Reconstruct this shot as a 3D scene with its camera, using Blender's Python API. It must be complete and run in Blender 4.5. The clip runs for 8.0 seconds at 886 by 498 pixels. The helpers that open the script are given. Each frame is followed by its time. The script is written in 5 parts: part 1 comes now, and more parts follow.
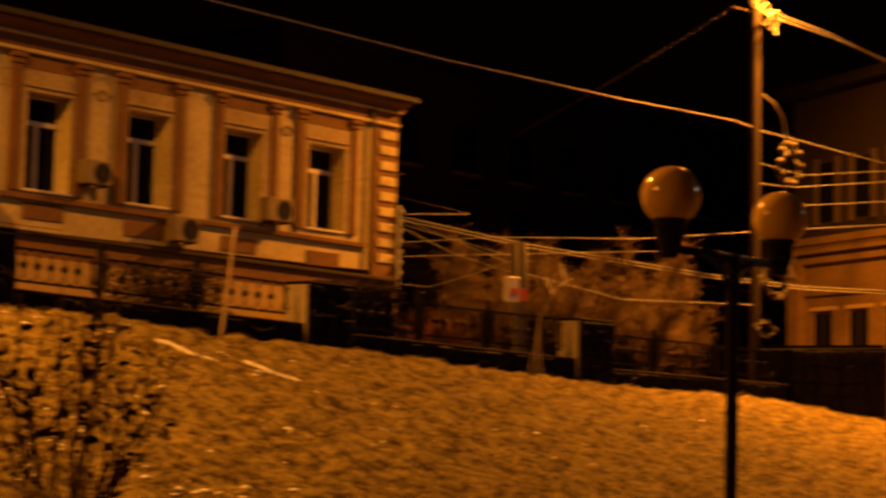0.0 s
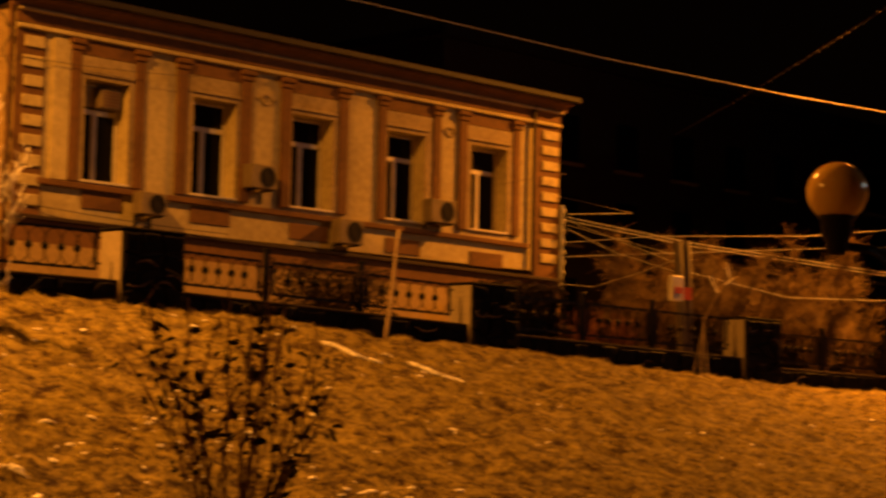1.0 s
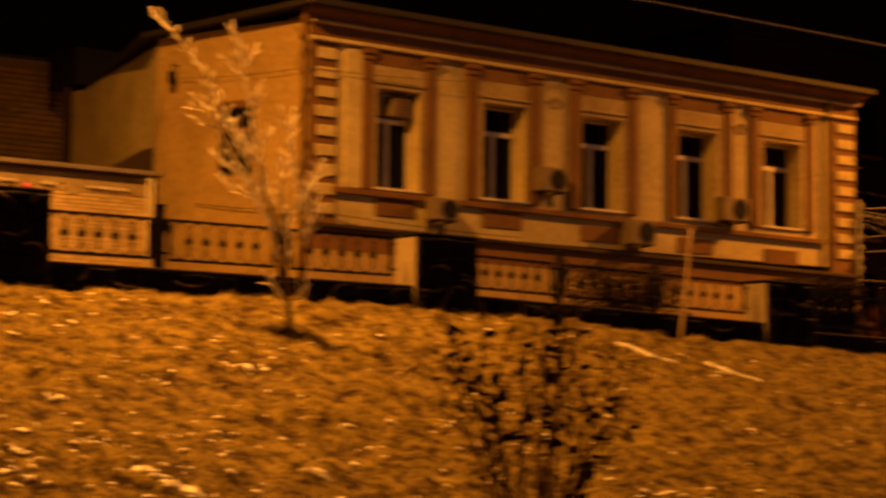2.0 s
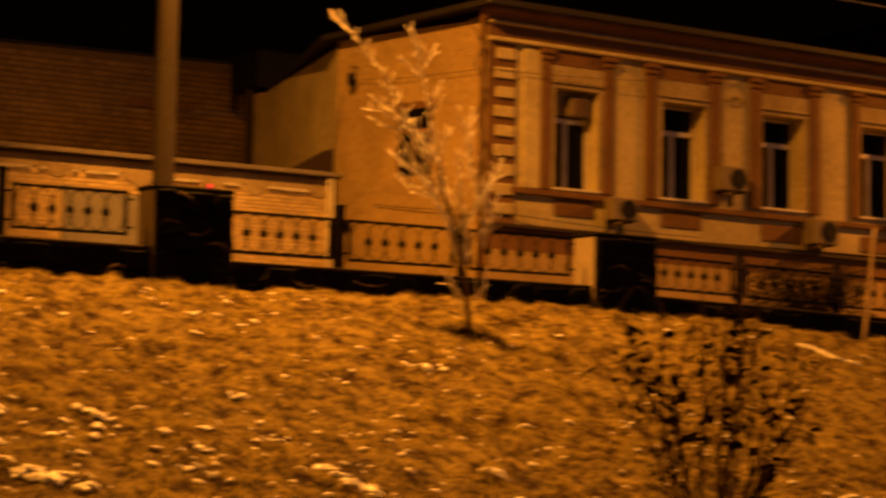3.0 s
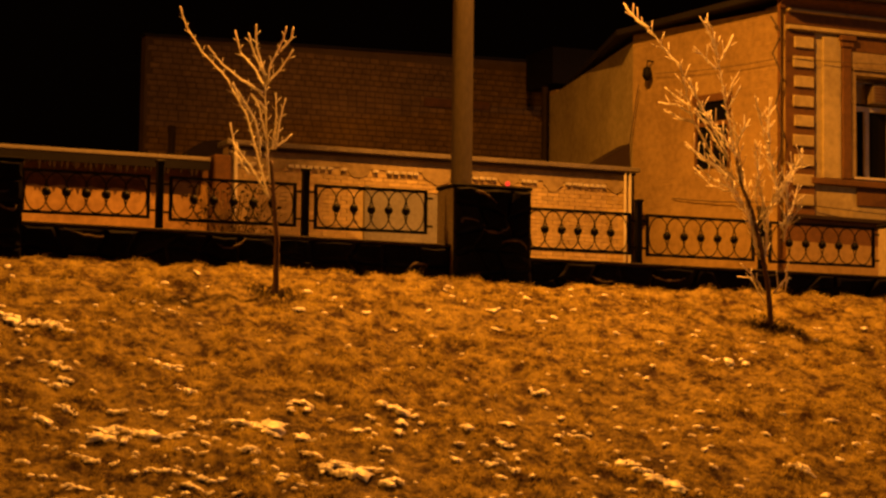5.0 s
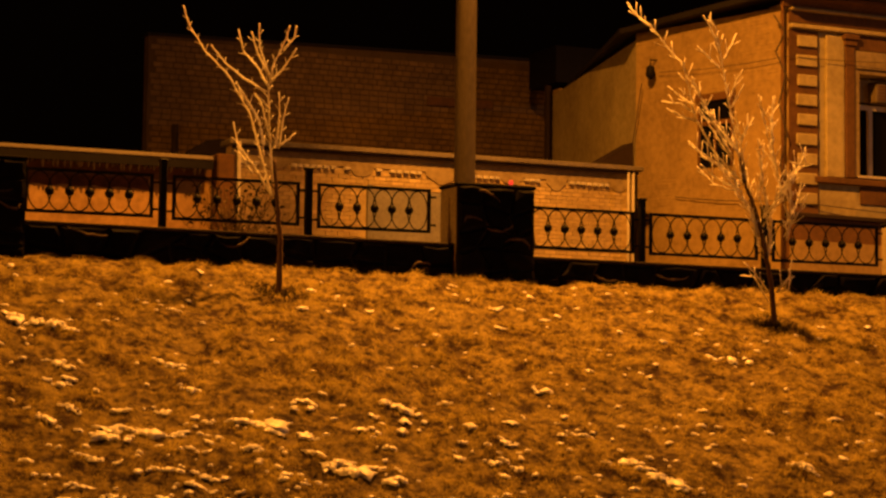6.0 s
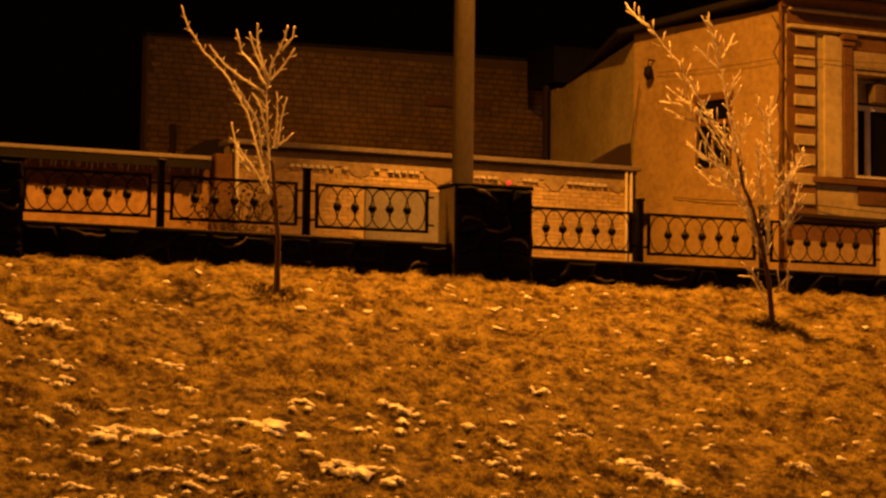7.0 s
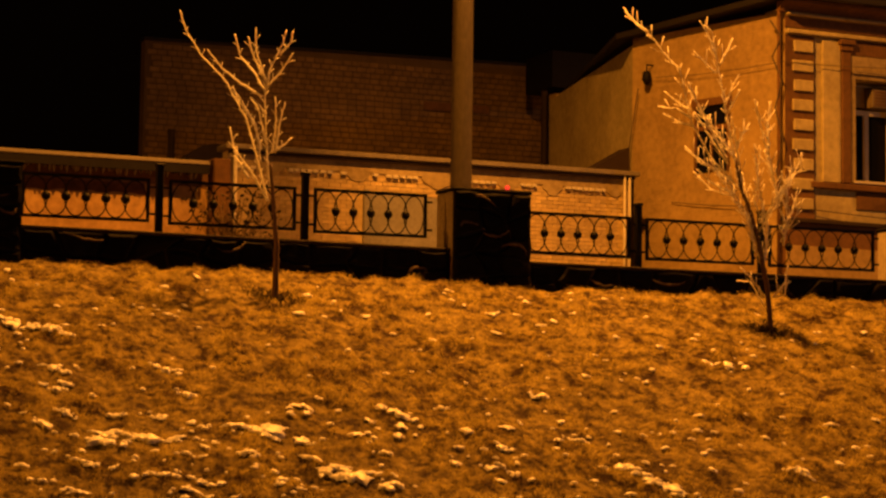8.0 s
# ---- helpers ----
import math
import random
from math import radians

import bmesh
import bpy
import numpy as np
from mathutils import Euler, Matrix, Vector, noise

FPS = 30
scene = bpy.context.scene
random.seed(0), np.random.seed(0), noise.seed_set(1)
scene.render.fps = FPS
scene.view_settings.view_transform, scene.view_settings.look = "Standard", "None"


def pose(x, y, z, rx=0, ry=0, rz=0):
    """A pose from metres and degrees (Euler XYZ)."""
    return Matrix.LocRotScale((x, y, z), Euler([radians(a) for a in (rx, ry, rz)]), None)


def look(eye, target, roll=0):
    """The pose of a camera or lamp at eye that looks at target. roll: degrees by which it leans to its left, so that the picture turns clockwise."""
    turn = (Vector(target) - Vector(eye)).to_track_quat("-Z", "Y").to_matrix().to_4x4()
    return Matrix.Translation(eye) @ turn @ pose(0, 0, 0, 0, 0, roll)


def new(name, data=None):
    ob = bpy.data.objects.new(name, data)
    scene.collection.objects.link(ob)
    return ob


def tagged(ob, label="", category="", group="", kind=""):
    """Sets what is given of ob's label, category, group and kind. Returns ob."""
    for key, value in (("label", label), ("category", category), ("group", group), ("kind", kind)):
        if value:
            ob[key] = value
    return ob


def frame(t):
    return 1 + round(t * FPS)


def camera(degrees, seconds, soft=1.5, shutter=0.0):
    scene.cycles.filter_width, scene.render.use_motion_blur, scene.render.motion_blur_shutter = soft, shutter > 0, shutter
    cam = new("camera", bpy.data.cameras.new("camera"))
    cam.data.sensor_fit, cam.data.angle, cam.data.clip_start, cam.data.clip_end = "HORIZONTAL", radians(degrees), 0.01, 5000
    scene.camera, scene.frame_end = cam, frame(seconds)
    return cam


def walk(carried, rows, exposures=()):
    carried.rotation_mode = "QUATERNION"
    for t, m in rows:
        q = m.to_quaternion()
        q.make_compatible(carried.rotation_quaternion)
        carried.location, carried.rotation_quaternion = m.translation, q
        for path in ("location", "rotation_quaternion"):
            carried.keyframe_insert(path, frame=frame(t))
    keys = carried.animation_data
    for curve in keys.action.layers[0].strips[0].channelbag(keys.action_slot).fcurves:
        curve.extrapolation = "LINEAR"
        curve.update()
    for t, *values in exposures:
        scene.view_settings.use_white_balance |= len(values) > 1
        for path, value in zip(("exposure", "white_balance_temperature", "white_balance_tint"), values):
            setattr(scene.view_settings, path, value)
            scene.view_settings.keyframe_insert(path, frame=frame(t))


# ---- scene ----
cam = camera(25.25, 8.0, soft=2.5, shutter=0.95)
EYE = Vector((0.0, 0.0, 1.6))
# seconds, tilt, lean and turn of a camera that pans where it stands
ROWS = [
    (0.0, 95.145, -1.422, -50.976),
    (0.2, 95.126, -1.379, -49.745),
    (0.5, 95.095, -1.309, -48.098),
    (0.8, 95.069, -1.264, -46.940),
    (1.0, 95.051, -1.234, -46.221),
    (1.2, 95.036, -1.119, -45.125),
    (1.3, 95.029, -1.062, -44.521),
    (1.5, 95.009, -0.907, -42.985),
    (1.7, 94.992, -0.806, -41.155),
    (1.8, 94.982, -0.742, -39.840),
    (2.0, 94.961, -0.614, -37.682),
    (2.2, 94.985, -0.502, -36.678),
    (3.3, 94.814, -1.074, -30.572),
    (3.5, 94.781, -0.951, -29.317),
    (3.7, 94.768, -0.917, -28.505),
    (4.0, 94.749, -0.866, -26.882),
    (4.2, 94.741, -0.830, -25.600),
    (4.4, 94.734, -0.795, -24.545),
    (4.5, 94.730, -0.777, -24.381),
    (4.6, 94.699, -0.765, -24.125),
    (4.7, 94.668, -0.753, -24.000),
    (5.8, 94.613, -0.732, -23.770),
    (6.0, 94.603, -0.728, -23.766),
    (6.5, 94.610, -0.708, -23.785),
    (7.0, 94.607, -0.738, -23.826),
    (7.5, 94.654, -0.723, -23.904),
    (8.0, 94.747, -0.752, -23.874),
]
walk(cam, [(t, pose(EYE.x, EYE.y, EYE.z, rx, ry, rz)) for t, rx, ry, rz in ROWS])

# ---- light: a night sky and sodium street lamps ----
SODIUM = (1.0, 0.29, 0.018)
world = bpy.data.worlds.new("night")
scene.world = world
world.use_nodes = True
world.node_tree.nodes["Background"].inputs[0].default_value = (0.0075, 0.0028, 0.0008, 1)
world.node_tree.nodes["Background"].inputs[1].default_value = 0.12
scene.view_settings.exposure = 0.0

SODIUM_PALE = (1.0, 0.325, 0.030)


def street_light(x, y, z, watts, tip=16, size=0.5, color=SODIUM):
    """A lamp that shines down and, by tip degrees, out over the bank."""
    data = bpy.data.lights.new("lamp_light", "AREA")
    data.energy, data.color, data.shape, data.size = watts, color, "DISK", size
    ob = new("lamp_light", data)
    ob.matrix_world = pose(x, y, z, -tip)
    return ob


street_light(13.1, 27.6, 17.5, 8900, 9, color=SODIUM_PALE)
street_light(50.0, 27.4, 17.2, 16500, 12)
# an unseen lamp, added to light the left side and the brick building
street_light(-22.0, 28.0, 17.0, 10200, 0, color=SODIUM_PALE)

# a white floodlight far off to the right, which glints on the globes and cables
flood = bpy.data.lights.new("floodlight", "AREA")
flood.energy, flood.color, flood.shape, flood.size = 800, (1.0, 0.86, 0.80), "DISK", 0.6
new("floodlight", flood).matrix_world = look((58.0, -9.0, 17.0), (20.0, 14.0, 3.0))


# ---- materials ----
def material(name, base, rough=0.8, metal=0.0, spread=0.25, scale=1.5, fine=18.0, bump=0.3, depth=0.02, second=None, stretch=(1, 1, 1), random_tint=0.0, spec=0.3, band=0.14):
    """A surface with stains at one scale and grain at another, both in metres."""
    m = bpy.data.materials.new(name)
    m.use_nodes = True
    nt = m.node_tree
    n, ln = nt.nodes, nt.links
    bsdf = n["Principled BSDF"]
    bsdf.inputs["Metallic"].default_value = metal
    bsdf.inputs["Specular IOR Level"].default_value = spec
    geo = n.new("ShaderNodeNewGeometry")
    mapping = n.new("ShaderNodeMapping")
    mapping.inputs["Scale"].default_value = stretch
    ln.new(geo.outputs["Position"], mapping.inputs["Vector"])
    big, small = n.new("ShaderNodeTexNoise"), n.new("ShaderNodeTexNoise")
    big.inputs["Scale"].default_value, big.inputs["Detail"].default_value = scale, 5
    small.inputs["Scale"].default_value, small.inputs["Detail"].default_value = fine, 4
    for tex in (big, small):
        ln.new(mapping.outputs["Vector"], tex.inputs["Vector"])
    mix = n.new("ShaderNodeMath")
    mix.operation = "MULTIPLY_ADD"
    ln.new(small.outputs["Fac"], mix.inputs[0])
    mix.inputs[1].default_value = 0.5
    half = n.new("ShaderNodeMath")
    half.operation = "MULTIPLY"
    half.inputs[1].default_value = 0.5
    ln.new(big.outputs["Fac"], half.inputs[0])
    ln.new(half.outputs[0], mix.inputs[2])
    ramp = n.new("ShaderNodeValToRGB")
    other = second or tuple(c * (1 - spread) for c in base)
    light = tuple(min(1.0, c * (1 + spread * 0.6)) for c in base)
    ramp.color_ramp.elements[0].position, ramp.color_ramp.elements[1].position = 0.5 - band, 0.5 + band
    ramp.color_ramp.elements[0].color, ramp.color_ramp.elements[1].color = (*other, 1), (*light, 1)
    ln.new(mix.outputs[0], ramp.inputs["Fac"])
    colour = ramp.outputs["Color"]
    if random_tint:
        info = n.new("ShaderNodeObjectInfo")
        hsv = n.new("ShaderNodeHueSaturation")
        span = n.new("ShaderNodeMapRange")
        span.inputs["To Min"].default_value, span.inputs["To Max"].default_value = 1 - random_tint, 1 + random_tint
        ln.new(info.outputs["Random"], span.inputs["Value"])
        ln.new(span.outputs["Result"], hsv.inputs["Value"])
        ln.new(colour, hsv.inputs["Color"])
        colour = hsv.outputs["Color"]
    ln.new(colour, bsdf.inputs["Base Color"])
    gloss = n.new("ShaderNodeMapRange")
    gloss.inputs["To Min"].default_value, gloss.inputs["To Max"].default_value = max(0.05, rough - 0.12), min(1, rough + 0.1)
    ln.new(small.outputs["Fac"], gloss.inputs["Value"])
    ln.new(gloss.outputs["Result"], bsdf.inputs["Roughness"])
    if bump:
        b = n.new("ShaderNodeBump")
        b.inputs["Strength"].default_value, b.inputs["Distance"].default_value = bump, depth
        ln.new(mix.outputs[0], b.inputs["Height"])
        ln.new(b.outputs["Normal"], bsdf.inputs["Normal"])
    return m


def island_tint(m, low, high):
    """Lets every blade or lump of a joined mesh take a tone of its own."""
    nt = m.node_tree
    n, ln = nt.nodes, nt.links
    bsdf = n["Principled BSDF"]
    old = bsdf.inputs["Base Color"].links[0].from_socket
    geo = n.new("ShaderNodeNewGeometry")
    span = n.new("ShaderNodeMapRange")
    span.inputs["To Min"].default_value, span.inputs["To Max"].default_value = low, high
    ln.new(geo.outputs["Random Per Island"], span.inputs["Value"])
    hsv = n.new("ShaderNodeHueSaturation")
    ln.new(span.outputs["Result"], hsv.inputs["Value"])
    ln.new(old, hsv.inputs["Color"])
    ln.new(hsv.outputs["Color"], bsdf.inputs["Base Color"])
    return m


def let_through(m, share):
    """Lets part of the light pass through thin or icy things from behind."""
    nt = m.node_tree
    n, ln = nt.nodes, nt.links
    bsdf, out = n["Principled BSDF"], n["Material Output"]
    thin, mix = n.new("ShaderNodeBsdfTranslucent"), n.new("ShaderNodeMixShader")
    ln.new(bsdf.inputs["Base Color"].links[0].from_socket, thin.inputs["Color"])
    mix.inputs["Fac"].default_value = share
    ln.new(bsdf.outputs[0], mix.inputs[1])
    ln.new(thin.outputs[0], mix.inputs[2])
    ln.new(mix.outputs[0], out.inputs["Surface"])
    return m


def icy(m, radius, weight=1.0):
    """Light spreads inside ice and snow, so that they glow also when lit from behind."""
    b = m.node_tree.nodes["Principled BSDF"]
    b.inputs["Subsurface Weight"].default_value = weight
    b.inputs["Subsurface Radius"].default_value = (1.0, 1.0, 1.0)
    b.inputs["Subsurface Scale"].default_value = radius
    return m


M_SOIL = material("turf", (0.21, 0.16, 0.036), 0.95, second=(0.024, 0.008, 0.0015), scale=3.6, fine=11, bump=0.9, depth=0.06, band=0.09)
M_GRASS = let_through(island_tint(material("dry_grass", (0.435, 0.365, 0.084), 0.75, second=(0.045, 0.016, 0.003), scale=3.6, fine=11, bump=0, band=0.09), 0.7, 1.2), 0.5)
M_SNOW = icy(material("old_snow", (0.97, 0.97, 0.98), 0.45, second=(0.70, 0.68, 0.66), scale=9, fine=40, bump=0.6, depth=0.01, spec=0.5), 0.04, 0.7)
M_ROAD = material("asphalt", (0.06, 0.058, 0.055), 0.8, scale=0.6, fine=40)
M_STONE = material("black_rubble_stone", (0.006, 0.0052, 0.0046), 0.75, spread=0.5, scale=2.2, fine=11, bump=0.8, depth=0.04, random_tint=0.4, spec=0.06)
M_MORTAR = material("pale_mortar", (0.018, 0.015, 0.012), 0.9, spread=0.3, scale=3, fine=25)
M_BEAD = material("pale_mortar_bead", (0.11, 0.08, 0.05), 0.9, second=(0.012, 0.01, 0.008), scale=5, fine=30)
M_COPING = material("worn_coping", (0.045, 0.036, 0.028), 0.85, spread=0.5, scale=2.5, fine=20, spec=0.1)
M_RENDER = material("pillar_render", (0.292, 0.2482, 0.1752), 0.9, scale=1.8, fine=20)
M_IRON = material("black_iron", (0.009, 0.008, 0.0075), 0.6, spread=0.3, scale=6, fine=40, bump=0.2, depth=0.004, spec=0.12)
M_CREAM = material("cream_stucco", (0.46, 0.40, 0.215), 0.9, second=(0.32, 0.265, 0.135), scale=0.7, fine=7, bump=0.35, depth=0.015)
M_OCHRE = material("ochre_stucco", (0.3796, 0.2811, 0.1205), 0.9, second=(0.2774, 0.1971, 0.0803), scale=0.8, fine=8, bump=0.35, depth=0.015)
M_BROWN = material("brown_trim", (0.155, 0.08, 0.03), 0.85, second=(0.10, 0.052, 0.02), scale=1.1, fine=9, bump=0.3, depth=0.01)
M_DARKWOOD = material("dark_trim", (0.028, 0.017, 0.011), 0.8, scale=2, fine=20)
M_WHITE = material("white_window_frame", (0.595, 0.561, 0.493), 0.55, spread=0.2, scale=3, fine=20, bump=0.1, depth=0.004)
M_ROOF = material("dark_sheet_roof", (0.014, 0.012, 0.011), 0.7, metal=0.0, scale=1.2, fine=9)
M_EAVE = material("dull_zinc_gutter", (0.065, 0.052, 0.038), 0.4, scale=2, fine=16, bump=0.2, depth=0.006, spec=0.5)
M_GUTTER = material("zinc_gutter", (0.1971, 0.1752, 0.146), 0.5, scale=2, fine=16, bump=0.2, depth=0.006)
M_BRICK = material("dim_brick", (0.205, 0.14, 0.068), 0.9, second=(0.135, 0.09, 0.043), scale=0.8, fine=6, random_tint=0.12)
M_CONCRETE = material("concrete_pole", (0.1095, 0.0912, 0.0693), 0.85, scale=1.4, fine=22, stretch=(1, 1, 0.3))
M_FROST = let_through(material("frosted_twig", (0.97, 0.97, 0.97), 0.45, second=(0.82, 0.79, 0.74), scale=7, fine=40, bump=0.4, depth=0.004, spec=0.5), 0.4)
M_BARK = material("young_bark", (0.12, 0.07, 0.04), 0.85, scale=5, fine=40, bump=0.5, depth=0.006)
M_REDBARK = material("red_brown_bark", (0.146, 0.0621, 0.0292), 0.8, scale=5, fine=40, bump=0.4, depth=0.005)
M_OLDPOLE = material("brown_weathered_pole", (0.0401, 0.0263, 0.0175), 0.85, scale=1.4, fine=22, stretch=(1, 1, 0.3))
M_DRYLEAF = material("dry_leaf", (0.035, 0.022, 0.012), 0.85, spread=0.5, scale=8, fine=40, bump=0.3, depth=0.004)
M_STAKE = material("bare_wood_stake", (0.4015, 0.3066, 0.1825), 0.8, scale=3, fine=30, stretch=(1, 1, 0.15))
M_GREY = material("grey_metal_gate", (0.219, 0.2117, 0.1971), 0.6, scale=2, fine=18)
M_ACBODY = material("white_plastic_casing", (0.17, 0.135, 0.08), 0.6, scale=3, fine=20)
M_WIRE = material("cable_sheath", (0.50, 0.52, 0.56), 0.35, scale=2, fine=30, bump=0, spec=0.6)
M_DARKWIRE = material("dark_cable", (0.07, 0.055, 0.045), 0.6, scale=2, fine=30, bump=0)


def glass_material():
    m = bpy.data.materials.new("dark_window_glass")
    m.use_nodes = True
    b = m.node_tree.nodes["Principled BSDF"]
    b.inputs["Base Color"].default_value = (0.006, 0.006, 0.006, 1)
    b.inputs["Roughness"].default_value = 0.012
    b.inputs["Specular IOR Level"].default_value = 0.04
    return m


def globe_material():
    m = bpy.data.materials.new("opal_plastic")
    m.use_nodes = True
    b = m.node_tree.nodes["Principled BSDF"]
    b.inputs["Base Color"].default_value = (0.62, 0.42, 0.12, 1)
    b.inputs["Roughness"].default_value = 0.1
    b.inputs["Subsurface Weight"].default_value = 0.5
    b.inputs["Subsurface Radius"].default_value = (0.3, 0.2, 0.1)
    b.inputs["Subsurface Scale"].default_value = 0.4
    return m


M_GLASS = glass_material()
M_GLOBE = globe_material()


# ---- building blocks ----
def box(bm, x0, x1, y0, y1, z0, z1, z0b=None, z1b=None):
    """A box; z0b and z1b give other heights at its far x end."""
    z0b, z1b = z0 if z0b is None else z0b, z1 if z1b is None else z1b
    v = [bm.verts.new(p) for p in ((x0, y0, z0), (x1, y0, z0b), (x1, y1, z0b), (x0, y1, z0), (x0, y0, z1), (x1, y0, z1b), (x1, y1, z1b), (x0, y1, z1))]
    for f in ((3, 2, 1, 0), (4, 5, 6, 7), (0, 1, 5, 4), (1, 2, 6, 5), (2, 3, 7, 6), (3, 0, 4, 7)):
        bm.faces.new([v[i] for i in f])
    return v


def boxes(*rows):
    bm = bmesh.new()
    for r in rows:
        box(bm, *r)
    return bm


def soft(bm, width=0.01, segments=1):
    bmesh.ops.bevel(bm, geom=bm.edges[:], offset=width, segments=segments, affect="EDGES", clamp_overlap=True)
    return bm


def tube(bm, points, radii, sides=6, close=False):
    """A tapered tube along points."""
    rings, n = [], len(points)
    pts = [Vector(p) for p in points]
    for i, p in enumerate(pts):
        a, b = pts[i - 1] if (i or close) else p, pts[(i + 1) % n] if (i < n - 1 or close) else p
        d = (b - a).normalized()
        side = d.cross(Vector((0.31, 0.17, 0.93)) if abs(d.z) < 0.9 else Vector((0, 1, 0))).normalized()
        up = side.cross(d)
        r = radii[i] if hasattr(radii, "__len__") else radii
        rings.append([bm.verts.new(p + (side * math.cos(k * math.tau / sides) + up * math.sin(k * math.tau / sides)) * r) for k in range(sides)])
    for i in range(n if close else n - 1):
        a, b = rings[i], rings[(i + 1) % n]
        for k in range(sides):
            bm.faces.new((a[k], a[(k + 1) % sides], b[(k + 1) % sides], b[k]))
    if not close:
        bm.faces.new(rings[0][::-1]), bm.faces.new(rings[-1])
    return bm


def lathe(bm, profile, centre=(0, 0, 0), sides=16):
    """A solid of revolution round z; the profile is (radius, height)."""
    c, rings = Vector(centre), []
    for r, z in profile:
        rings.append([bm.verts.new(c + Vector((r * math.cos(k * math.tau / sides), r * math.sin(k * math.tau / sides), z))) for k in range(sides)])
    for a, b in zip(rings, rings[1:]):
        for k in range(sides):
            bm.faces.new((a[k], a[(k + 1) % sides], b[(k + 1) % sides], b[k]))
    bm.faces.new(rings[0][::-1]), bm.faces.new(rings[-1])
    return bm


def pierced(xs, zs, holes, y, depth):
    """A wall in one piece with openings; holes are (i, k) cells of the grid."""
    bm = bmesh.new()
    vs = {}
    at = lambda i, k: vs.setdefault((i, k), bm.verts.new((xs[i], y, zs[k]))) if (i, k) not in vs else vs[i, k]
    faces = [bm.faces.new((at(i, k), at(i + 1, k), at(i + 1, k + 1), at(i, k + 1))) for i in range(len(xs) - 1) for k in range(len(zs) - 1) if (i, k) not in holes]
    made = bmesh.ops.extrude_face_region(bm, geom=faces)
    bmesh.ops.translate(bm, vec=(0, depth, 0), verts=[v for v in made["geom"] if isinstance(v, bmesh.types.BMVert)])
    bmesh.ops.recalc_face_normals(bm, faces=bm.faces[:])
    return bm


def finish(bm, name, mat, smooth=False):
    bmesh.ops.recalc_face_normals(bm, faces=bm.faces[:])
    me = bpy.data.meshes.new(name)
    bm.to_mesh(me)
    bm.free()
    me.materials.append(mat)
    if smooth:
        me.shade_smooth()
    return me


def part(name, bm, mat, parent, label="", smooth=False):
    ob = new(name, finish(bm, name, mat, smooth))
    ob.parent = parent
    if parent is not None and parent.parent is None:
        ob.matrix_parent_inverse = Matrix.Translation(-parent.location)
    return tagged(ob, label) if label else ob


def thing(name, x, y, z, label, category, group="", kind=""):
    ob = new(name)
    ob.location = (x, y, z)
    ob.empty_display_size = 0.2
    return tagged(ob, label, category, group, kind)


def solid(name, bm, mat, label, category, group="", kind="", smooth=False):
    return tagged(new(name, finish(bm, name, mat, smooth)), label, category, group, kind)


# ---- ground ----
CREST = ((-400, 3.2), (-60, 3.6), (13, 3.62), (21, 3.46), (25, 3.3), (36, 2.83), (48, 2.48), (53, 2.1), (58, 1.85), (70, 1.5), (400, 0.6))
FENCE_Y = 27.0


def crest(x):
    for (a, za), (b, zb) in zip(CREST, CREST[1:]):
        if x <= b:
            return za + (zb - za) * (x - a) / (b - a)
    return CREST[-1][1]


def hump(x, y):
    return (noise.noise(Vector((x * 0.35, y * 0.35, 1.7))) * 0.10 + noise.noise(Vector((x * 1.3, y * 1.3, 4.1))) * 0.045)


def tussock(x, y):
    """Small rises of matted turf."""
    return 0.07 * noise.noise(Vector((x * 2.6, y * 2.0, 2.2))) + 0.055 * noise.noise(Vector((x * 6.0, y * 4.6, 6.4)))


def bank(x, y):
    """The height of the lawn, of the grass slope that rises from it and of the street above."""
    if y > 27.2:
        return min(crest(x) + 0.15, 3.5)
    u = max(0.0, min(1.0, (y - 17.0) / 9.6))
    u = 1.06 * u * u / (u + 0.06)
    dip = 0.06 * max(0.0, min(1.0, (y - 23.0) / 3.0)) * max(0.0, min(1.0, (20.0 - x) / 3.0))
    return crest(x) * u - dip + (hump(x, y) * min(1.0, y / 18.0) if 0 < y < 26.9 else 0)


def build_ground():
    xs = [-400, -200, -100, -60, -30, -15] + [-6, -3, -1] + [0.1 * i for i in range(300)] + [30 + 0.2 * i for i in range(120)] + [54 + i for i in range(12)] + [66, 70, 80, 100, 140, 200, 400]
    ys = [-400, -150, -60, -25, -10, 0, 3, 5] + [6 + 0.5 * i for i in range(18)] + [15 + 0.1 * i for i in range(118)] + [26.9, 27.1, 27.25, 30, 40, 60, 100, 200, 500]
    bm = bmesh.new()
    grid = [[bm.verts.new((x, y, bank(x, y) + (tussock(x, y) if 14 < y < 26.8 and 0 < x < 54 else 0))) for x in xs] for y in ys]
    for a, b in zip(grid, grid[1:]):
        for i in range(len(xs) - 1):
            bm.faces.new((a[i], a[i + 1], b[i + 1], b[i]))
    ob = solid("ground", bm, M_SOIL, "sloping winter turf bank under a terrace street", "ground", kind="structure", smooth=True)
    bm = bmesh.new()
    grid = [[bm.verts.new((x, y, bank(x, 30) + 0.02)) for x in (-60, -20, 13, 21, 25, 36, 48, 53, 58, 70, 120)] for y in (28.6, 33.2)]
    for i in range(10):
        bm.faces.new((grid[0][i], grid[0][i + 1], grid[1][i + 1], grid[1][i]))
    solid("road", bm, M_ROAD, "narrow asphalt street behind the fence", "road", kind="structure")


build_ground()

# ---- the terrace fence: pillars, plinths, posts and iron panels ----
# x from, x to, top
PILLARS = ((4.24, 5.54, 4.94), (11.94, 13.22, 4.96), (20.02, 21.35, 4.78), (28.6, 29.97, 4.42), (37.92, 39.38, 4.23))
